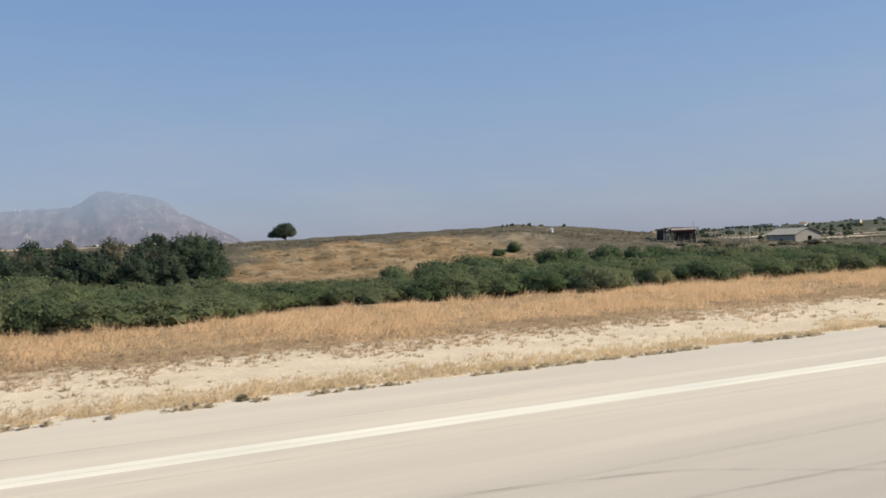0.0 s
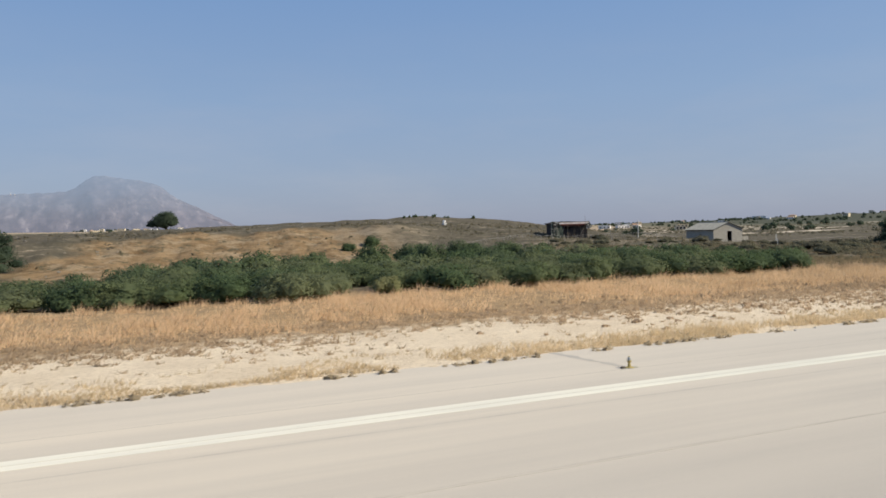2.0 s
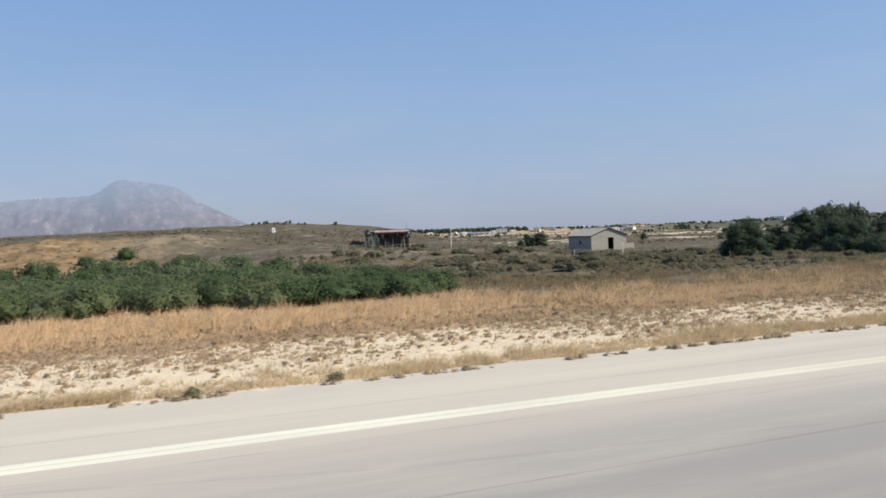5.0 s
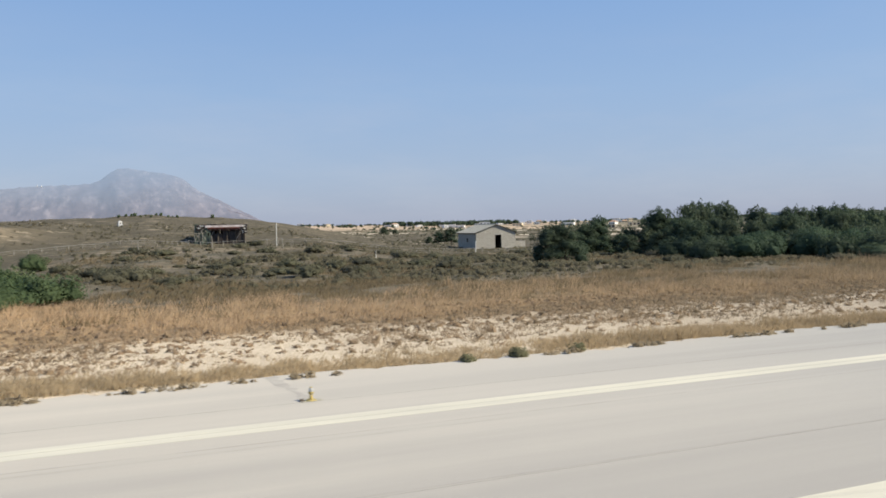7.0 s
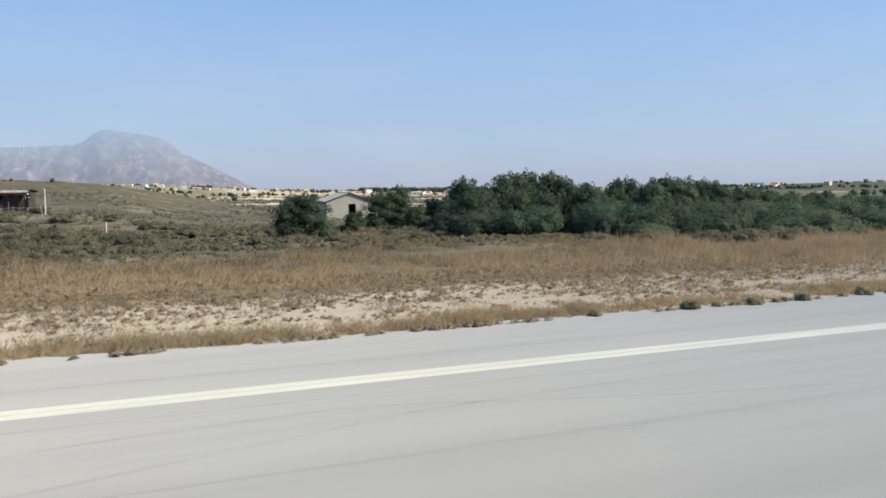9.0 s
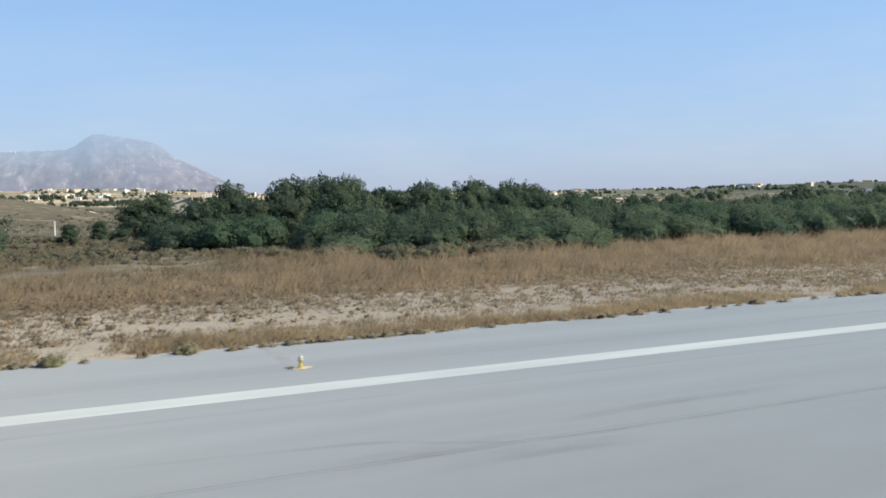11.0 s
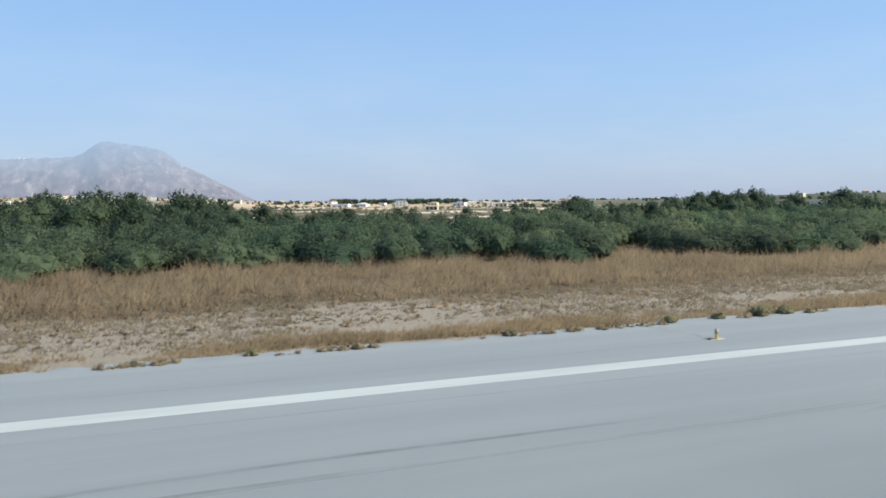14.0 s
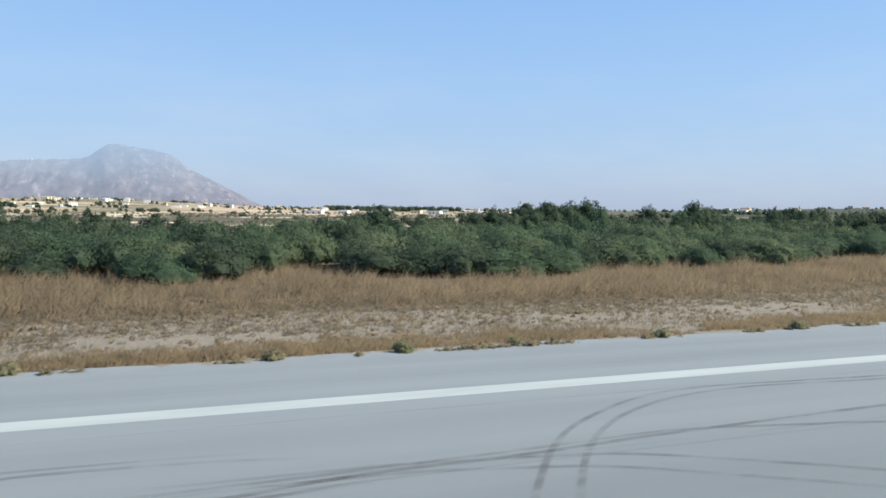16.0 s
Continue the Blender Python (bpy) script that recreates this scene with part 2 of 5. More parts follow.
def marking_material():
    n = Nodes("worn_dimmed_white_paint", 0.7, 0.3)
    # white falls off with x to paint in dimmer light; wear follows below
    dimmed_white = n.mix(n.ramp(n.axis(0), 10, 75), (0.80, 0.745, 0.595), (0.70, 0.665, 0.53))
    dimmed_white = n.mix(n.ramp(n.axis(0), 75, 105), dimmed_white, (0.60, 0.555, 0.43))
    dimmed_white = n.mix(n.ramp(n.axis(0), 122, 174), dimmed_white, (0.376, 0.390, 0.368))
    c = n.mix(n.noise(0.5, 5, 0.6, (0.3, 2, 1)), dimmed_white, n.mix(1.0, dimmed_white, (0.85, 0.85, 0.87), "MULTIPLY"))
    c = n.mix(n.math("MULTIPLY", n.noise(9, 5, 0.75, (0.5, 1, 1), lo=0.55, hi=0.75), 0.45), c, n.mix(1.0, dimmed_white, (0.55, 0.55, 0.55), "MULTIPLY"))
    n.color(c)
    return n.m


def rubber_material():
    n = Nodes("tyre_rubber_mark", 0.8, 0.2)
    n.color(n.mix(n.noise(3, 4), (0.10, 0.10, 0.10), (0.16, 0.155, 0.15)))
    clear = n.t.nodes.new("ShaderNodeBsdfTransparent")
    mx = n.t.nodes.new("ShaderNodeMixShader")
    f = n.math("MULTIPLY", n.noise(0.45, 5, 0.65, (1, 3, 1), lo=0.28, hi=0.72), n.math("MULTIPLY", n.attr("cover"), 0.6))
    n.t.links.new(f, mx.inputs[0])
    n.t.links.new(clear.outputs[0], mx.inputs[1])
    n.t.links.new(n.b.outputs[0], mx.inputs[2])
    n.t.links.new(mx.outputs[0], n.t.nodes["Material Output"].inputs[0])
    return n.m


def block_material():
    """Grey hollow blocks laid in courses with recessed joints."""
    n = Nodes("grey_concrete_block", 0.9, 0.15)
    sw = n.t.nodes.new("ShaderNodeSeparateXYZ")
    n.t.links.new(n.obj, sw.inputs[0])
    cm = n.t.nodes.new("ShaderNodeCombineXYZ")
    n.t.links.new(n.math("ADD", sw.outputs[0], sw.outputs[1]), cm.inputs[0])
    n.t.links.new(sw.outputs[2], cm.inputs[1])
    br = n.t.nodes.new("ShaderNodeTexBrick")
    br.inputs["Scale"].default_value = 1.0
    br.inputs["Brick Width"].default_value, br.inputs["Row Height"].default_value = 0.40, 0.20
    br.inputs["Mortar Size"].default_value = 0.012
    n.put(br.inputs["Color1"], (0.41, 0.385, 0.33))
    n.put(br.inputs["Color2"], (0.34, 0.32, 0.275))
    n.put(br.inputs["Mortar"], (0.25, 0.235, 0.205))
    n.t.links.new(cm.outputs[0], br.inputs["Vector"])
    c = n.mix(n.math("MULTIPLY", n.noise(0.9, 5, src=n.obj), 0.5), br.outputs[0], (0.30, 0.275, 0.235))
    n.color(c)
    n.bump(n.math("SUBTRACT", n.noise(20, 4, src=n.obj), br.outputs["Fac"]), 0.5, 0.015)
    return n.m


M_PAVE, M_GROUND, M_PAINT, M_RUBBER, M_ROCKY, M_BLOCK = pavement_material(), ground_material(), marking_material(), rubber_material(), hazy_rock(), block_material()
M_LEAF_A = leaf_material("grey_green_feathery_leaves", (0.094, 0.126, 0.056), (0.146, 0.178, 0.084), (0.172, 0.186, 0.102))
M_LEAF_B = leaf_material("dark_green_leaves", (0.062, 0.098, 0.044), (0.104, 0.146, 0.066), (0.118, 0.150, 0.080))
M_LEAF_D = leaf_material("deep_green_leaves", (0.038, 0.060, 0.040), (0.068, 0.097, 0.057), (0.078, 0.098, 0.062))
M_LEAF_E = leaf_material("sea_green_feathery_leaves", (0.042, 0.074, 0.046), (0.074, 0.114, 0.066), (0.110, 0.138, 0.080))
M_LEAF_F = leaf_material("pale_sea_green_feathery_leaves", (0.064, 0.102, 0.058), (0.108, 0.150, 0.082), (0.148, 0.170, 0.094))
M_LEAF_Y = leaf_material("pale_olive_leaves", (0.215, 0.225, 0.098), (0.290, 0.285, 0.140), (0.26, 0.25, 0.125))
M_LEAF_W = leaf_material("dusty_weed_leaves", (0.154, 0.163, 0.088), (0.234, 0.221, 0.127), (0.255, 0.214, 0.134))
M_LEAF_R = leaf_material("dull_olive_brown_leaves", (0.104, 0.100, 0.068), (0.164, 0.151, 0.100), (0.143, 0.143, 0.088))
M_BARK = plain("grey_brown_bark", (0.16, 0.12, 0.085), scale=6)
M_GOLD = grass_material("dry_golden_grass", (0.85, 0.615, 0.385), (0.62, 0.425, 0.25), (0.345, 0.262, 0.168), (0.150, 0.117, 0.080))
M_STRAW = grass_material("bleached_straw", (0.75, 0.59, 0.38), (0.51, 0.40, 0.25), (0.32, 0.242, 0.150), (0.190, 0.148, 0.097))
M_WEED = grass_material("withered_brown_weed", (0.62, 0.46, 0.305), (0.38, 0.285, 0.185), (0.25, 0.20, 0.14), (0.14, 0.117, 0.083))
M_CUSHION = grass_material("rusty_brown_cushion", (0.56, 0.40, 0.26), (0.36, 0.265, 0.17), (0.335, 0.25, 0.165), (0.20, 0.155, 0.103))
M_EDGE = grass_material("dusty_brown_edge_weed", (0.52, 0.42, 0.285), (0.36, 0.295, 0.20), (0.29, 0.235, 0.158), (0.185, 0.155, 0.105))
M_HEATH = grass_material("heath_scrub", (0.190, 0.160, 0.108), (0.126, 0.118, 0.077), (0.184, 0.158, 0.107), (0.117, 0.113, 0.074))
M_DULL = grass_material("dull_brown_grass", (0.291, 0.218, 0.125), (0.185, 0.146, 0.086), (0.212, 0.165, 0.103), (0.125, 0.103, 0.066))
M_SHRUB = grass_material("dark_olive_shrub", (0.190, 0.172, 0.115), (0.130, 0.124, 0.083), (0.168, 0.152, 0.106), (0.116, 0.111, 0.077))
M_YELLOW = plain("yellow_enamel", (0.47, 0.36, 0.12), (0.36, 0.28, 0.11), 8, 0.6)
M_GLASS = plain("frosted_lamp_glass", (0.42, 0.42, 0.40), (0.34, 0.34, 0.32), 9, 0.3)
M_PATCH = patch_material()
M_YPAINT = plain("faded_yellow_paint", (0.40, 0.36, 0.24), (0.33, 0.31, 0.26), 4, 0.8)
M_WHITE = plain("white_limewash", (0.80, 0.78, 0.74), (0.68, 0.66, 0.62), 1.0)
M_CREAM = plain("cream_render", (0.66, 0.56, 0.40), (0.55, 0.46, 0.32), 1.0)
M_TILE = plain("terracotta_roof_tile", (0.42, 0.27, 0.18), (0.34, 0.22, 0.15), 1.0)
M_DARKPANE = plain("dark_window_pane", (0.03, 0.035, 0.04), (0.05, 0.05, 0.055), 1.0, 0.15)
M_ROOFSHEET = plain("grey_fibre_cement_sheet", (0.34, 0.325, 0.275), (0.26, 0.25, 0.215), 1.2, 0.9)
M_DARKWOOD = plain("weathered_dark_timber", (0.10, 0.08, 0.06), (0.16, 0.13, 0.10), 3)
M_SHADE_TIMBER = plain("shade_dark_timber", (0.035, 0.03, 0.028), (0.06, 0.05, 0.045), 3)
M_RED = plain("faded_red_board", (0.26, 0.085, 0.06), (0.18, 0.09, 0.07), 2)
M_NET = plain("green_shade_net", (0.065, 0.085, 0.066), (0.10, 0.115, 0.09), 2)
M_POLE = plain("white_painted_pole", (0.74, 0.72, 0.66), (0.6, 0.58, 0.52), 3)
M_FENCE = plain("silvered_fence_wood", (0.36, 0.33, 0.28), (0.26, 0.24, 0.20), 3)
M_WIRE = plain("galvanised_wire", (0.37, 0.36, 0.33), None, 3, 0.6, 0.2)
M_STONE = plain("weathered_limestone_rubble", (0.30, 0.265, 0.21), (0.21, 0.185, 0.145), 2)

# ---- building helpers ----


def mesh_of(name, verts, faces, material, smooth=False):
    me = bpy.data.meshes.new(name)
    me.from_pydata([tuple(v) for v in verts], [], [tuple(f) for f in faces])
    me.materials.append(material)
    if smooth:
        me.polygons.foreach_set("use_smooth", [True] * len(me.polygons))
    me.update()
    return me


def soup(name, tris, material):
    """One mesh from an array of loose triangles, shape (n, 3, 3), or of (triangles, facing of each)."""
    facing = None
    if isinstance(tris, tuple):
        tris, facing = tris
        tris = np.array(tris, dtype=np.float32)
        flat = np.cross(tris[:, 1] - tris[:, 0], tris[:, 2] - tris[:, 0])
        turn = (flat * facing).sum(1) < 0
        tris[turn] = tris[turn][:, ::-1]
    tris = np.asarray(tris, dtype=np.float32)
    k = len(tris)
    me = bpy.data.meshes.new(name)
    me.vertices.add(3 * k)
    me.vertices.foreach_set("co", tris.ravel())
    me.loops.add(3 * k)
    me.loops.foreach_set("vertex_index", np.arange(3 * k, dtype=np.int32))
    me.polygons.add(k)
    me.polygons.foreach_set("loop_start", np.arange(0, 3 * k, 3, dtype=np.int32))
    me.polygons.foreach_set("loop_total", np.full(k, 3, dtype=np.int32))
    me.materials.append(material)
    me.update(calc_edges=True)
    if facing is not None:
        facing = np.asarray(facing, dtype=np.float32)
        facing /= np.linalg.norm(facing, axis=1)[:, None] + 1e-6
        me.polygons.foreach_set("use_smooth", np.ones(k, dtype=bool))
        me.normals_split_custom_set(np.repeat(facing, 3, axis=0))
    return me


def join_soup(*parts):
    return np.concatenate([p[0] for p in parts]), np.concatenate([p[1] for p in parts])


def empty(name, m, label, category, group=""):
    ob = new(name)
    ob.empty_display_size = 0.3
    ob.matrix_basis = m
    return tagged(ob, label, category, group)


def part(name, bm, material, parent, label=""):
    me = bpy.data.meshes.new(name)
    bm.to_mesh(me)
    bm.free()
    me.materials.append(material)
    ob = new(name, me)
    ob.parent = parent
    return tagged(ob, label)


def part_mesh(name, me, parent, label=""):
    ob = new(name, me)
    ob.parent = parent
    return tagged(ob, label)


def box(x0, x1, y0, y1, z0, z1, bevel=0.0, bm=None):
    bm = bm or bmesh.new()
    got = bmesh.ops.create_cube(bm, size=1, matrix=Matrix.Translation(((x0 + x1) / 2, (y0 + y1) / 2, (z0 + z1) / 2)) @ Matrix.Diagonal((x1 - x0, y1 - y0, z1 - z0, 1)))
    if bevel:
        es = list({e for v in got["verts"] for e in v.link_edges})
        bmesh.ops.bevel(bm, geom=es, offset=bevel, segments=1, affect="EDGES")
    return bm


def rod(a, b, r0, r1=None, sides=8, bm=None):
    bm = bm or bmesh.new()
    a, b = Vector(a), Vector(b)
    d = b - a
    m = Matrix.Translation((a + b) / 2) @ d.to_track_quat("Z", "Y").to_matrix().to_4x4()
    bmesh.ops.create_cone(bm, cap_ends=True, segments=sides, radius1=r0, radius2=r0 if r1 is None else r1, depth=d.length, matrix=m)
    return bm


# ---- land ----


def smooth(a, b, v):
    t = np.clip((np.asarray(v, dtype=float) - a) / (b - a), 0, 1)
    return t * t * (3 - 2 * t)


CREST = ([-400, -150, -20, 28, 62, 88, 104, 116, 128, 141, 150, 160, 168, 180], [1.0, 4.2, 6.2, 6.35, 7.2, 7.8, 8.4, 7.7, 6.9, 4.8, 3.2, 1.4, 0.3, 0.0])
FAR_AZ = ([-90, -20, 1, 4, 8, 13, 20, 32, 40, 48, 58, 90], [24, 24, 22, 18, 11, 3, 1, 1, 4, 11, 16, 16])


def land(x, y):
    """Height of the land, for arrays or single numbers."""
    x, y = np.asarray(x, dtype=float), np.asarray(y, dtype=float)
    crest = np.interp(x, *CREST)
    gentle = np.interp(y, [66, 90, 120, 134, 159, 185, 215, 310], [0, 0.08, 0.30, 0.41, 0.69, 1, 0.8, 0])
    flat = smooth(126, 146, x)
    gentle = gentle * (1 - flat) + flat * np.interp(y, [96, 120, 145, 165, 190, 215, 310], [0, 0.06, 0.2, 0.5, 1, 0.8, 0])
    cut = np.interp(y, [104, 114, 122, 138, 143, 160, 185, 215, 310], [0, 0.03, 0.20, 0.70, 0.78, 0.88, 1, 0.8, 0])
    k = smooth(78, 100, x + 3 * np.sin(y * 0.11))
    z = crest * (cut * (1 - k) + gentle * k)
    z = z - 0.55 * smooth(138, 160, x) * smooth(104, 138, y) * (1 - smooth(250, 400, y))
    r = np.hypot(x - 120, y)
    az = np.degrees(np.arctan2(x - 120, np.maximum(y, 1)))
    z = z + np.interp(az, *FAR_AZ) * smooth(700, 2100, r) * np.where(y > 0, 1, 0.3)
    z = z + smooth(190, 260, y) * (1 - smooth(700, 1200, r)) * (0.5 * np.sin(x * 0.047 + 2 * np.sin(y * 0.013)) * np.sin(y * 0.041) + 0.3 * np.sin(x * 0.11 + y * 0.07) * np.sin(y * 0.09))
    z = z + 1.2 * smooth(400, 800, r) * np.sin(x * 0.011 + 1) * np.sin(y * 0.009)
    rough = smooth(30, 70, y) * (0.12 * np.sin(x * 0.9 + 2 * np.sin(y * 0.5)) * np.sin(y * 0.8 + 1) + 0.10 * np.sin(x * 0.37 + y * 0.21))
    gully = smooth(110, 122, y) * (1 - smooth(142, 152, y)) * (1 - k) * (x > -60)
    z = z + rough + gully * (0.34 * np.sin(x * 0.33 + 1.5 * np.sin(y * 0.2)) + 0.30 * np.sin(x * 0.9 + y * 0.5) * np.sin(y * 0.7 - x * 0.3) + 0.12 * np.sin(x * 1.7 - y * 1.1) * np.sin(x * 0.4 + y * 1.6))
    z = z - 1.0 * np.exp(-(((x - 114.5) / 9) ** 2 + ((y - 129) / 7) ** 2))
    return z - 0.05 * (1 - smooth(27.5, 30, y)) - 0.02


def ground_sheet():
    xs = np.concatenate([np.linspace(-4800, -300, 24), np.linspace(-260, -40, 23), np.arange(-30, 100, 1.25), np.arange(100, 210, 2.0), np.arange(210, 460, 5), np.linspace(470, 1000, 50), np.linspace(1050, 4800, 50)])
    ys = np.concatenate([np.linspace(-4800, -60, 20), [-40, -10, 10, 22], np.arange(25, 62, 1.5), np.arange(62, 106, 2.0), np.arange(106, 150, 1.25), np.arange(150, 200, 2.0), np.arange(203, 330, 6), np.linspace(338, 1000, 56), np.linspace(1040, 4700, 56)])
    gx, gy = np.meshgrid(xs, ys)
    gz = land(gx, gy)
    nx, ny = len(xs), len(ys)
    i = np.arange(nx * ny).reshape(ny, nx)
    faces = np.stack([i[:-1, :-1], i[:-1, 1:], i[1:, 1:], i[1:, :-1]], -1).reshape(-1, 4)
    me = mesh_of("ground", np.stack([gx, gy, gz], -1).reshape(-1, 3).tolist(), faces.tolist(), M_GROUND, True)
    x, y = gx.ravel(), gy.ravel()
    r = np.hypot(x - 120, y)
    k = 1 - smooth(68, 84, x + 3 * np.sin(y * 0.11))
    az = np.degrees(np.arctan2(x - 120, np.maximum(y, 1)))
    quarry = np.zeros_like(x)
    # pale bare patches and quarried ground on the plain: x, y, half length, half depth
    for px, py, rx, ry in ((226, 520, 22, 130), (473, 576, 26, 60), (421, 372, 14, 40), (324, 325, 36, 16), (355, 372, 44, 20), (305, 410, 30, 24), (410, 445, 44, 26), (455, 530, 44, 30), (520, 470, 30, 26), (300, 560, 40, 40), (182, 330, 14, 22), (160, 480, 26, 40), (600, 600, 60, 40), (700, 520, 40, 30), (166, 214, 20, 14), (150, 262, 24, 16), (205, 250, 26, 12), (240, 290, 30, 14), (275, 250, 18, 10), (330, 265, 24, 12), (390, 310, 30, 14), (215, 400, 30, 24)):
        quarry = np.maximum(quarry, 1 - smooth(0.6, 1.25, np.hypot((x - px) / rx, (y - py) / ry)))
    fields = {
        "bank": smooth(0, 10, y - np.where(x < 52, 86, 86 + (x - 52) * 2).clip(86, 108)) * (1 - smooth(140, 146, y + 1.5 * np.sin(x * 0.4))) * k * smooth(0, 5, x - 14.5 - 0.55 * np.maximum(y - 117, 0) - 2 * np.sin(y * 0.4)),
        "far": smooth(340, 620, r),
        "scar": np.maximum(np.exp(-(((x - 74) / 6) ** 2 + ((y - 134) / 9) ** 2)), np.maximum(0.7 * np.exp(-(((x - 80) / 7) ** 2 + ((y - 138) / 5) ** 2)), np.maximum(0.8 * np.exp(-(((y - 117 - 0.05 * (x - 112)) / 2.4) ** 2 + ((x - 112) / 11) ** 2)), 0.9 * np.exp(-(((y - 112 - 0.10 * (x - 110) - 2 * np.sin(x * 0.12)) / 1.6) ** 2)) * smooth(84, 92, x) * (1 - smooth(150, 165, x))))),
        "pale": 1 - smooth(28, 38, az),
        "stubble": smooth(520, 800, r) * smooth(5, 10, az) * (1 - smooth(27, 34, az)),
        "quarry": quarry,
        "dark": smooth(600, 1000, r) * smooth(33, 44, az) * 0.75,
    }
    for name, v in fields.items():
        a = me.attributes.new(name, "FLOAT", "POINT")
        a.data.foreach_set("value", np.clip(v, 0, 1).astype(np.float32))
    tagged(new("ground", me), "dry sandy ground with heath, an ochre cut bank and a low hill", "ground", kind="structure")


ground_sheet()


def runway():
    top = tagged(new("runway"), "sun-bleached dusty asphalt runway with dark seams", "runway", kind="structure")
    rng = np.random.default_rng(4)
    seams = [-60, -37.2, -28.65, -20.1, -11.55, -3.0, 5.5, 14.05, 22.6]
    for a, b in zip(seams[:-1], seams[1:]):
        part("pavement_lane", box(-500, 1200, a + 0.007, b - 0.007, -0.30, 0.0), M_PAVE, top)
    # outer lane with a crumbled edge
    xs = np.arange(-60, 460, 0.35)
    wander = 0.18 * np.sin(xs * 0.31) + 0.12 * np.sin(xs * 0.83 + 1)
    bite = np.where(rng.random(len(xs)) < 0.25, rng.random(len(xs)) * 0.5, rng.random(len(xs)) * 0.12)
    ye = 26.95 + wander - bite
    v, f = [], []
    for x, y in zip(xs, ye):
        v += [(x, 22.607, 0), (x, y - 0.05, 0), (x, y, -0.03), (x, y, -0.3)]
    for q in range(len(xs) - 1):
        for s in range(3):
            f.append((4 * q + s, 4 * q + 4 + s, 4 * q + 5 + s, 4 * q + 1 + s))
    part_mesh("pavement_lane", mesh_of("pavement_lane", v, f, M_PAVE), top)
    for a, b in ((-500, -60.1), (459.8, 1200)):
        part("pavement_lane", box(a, b, 22.62, 26.8, -0.3, 0.0), M_PAVE, top)
    part("joint_filler", box(-500, 1200, -60, 26.2, -0.34, -0.02), plain("grey_joint_sealant", (0.11, 0.105, 0.10)), top)
    # painted edge stripe: two bands with a thin worn gap at first, one band further on
    for a, b, y0, y1 in ((-500, 150, 19.81, 20.21), (-500, 150, 20.26, 20.67), (150, 1200, 19.81, 20.67)):
        part("edge_stripe", box(a, b, y0, y1, -0.01, 0.004), M_PAINT, top, "worn white painted runway edge stripe")
    part("touchdown_marking", box(101.0, 123.5, 7.8, 10.8, -0.01, 0.004), M_PAINT, top, "broad white painted touchdown bar")


runway()


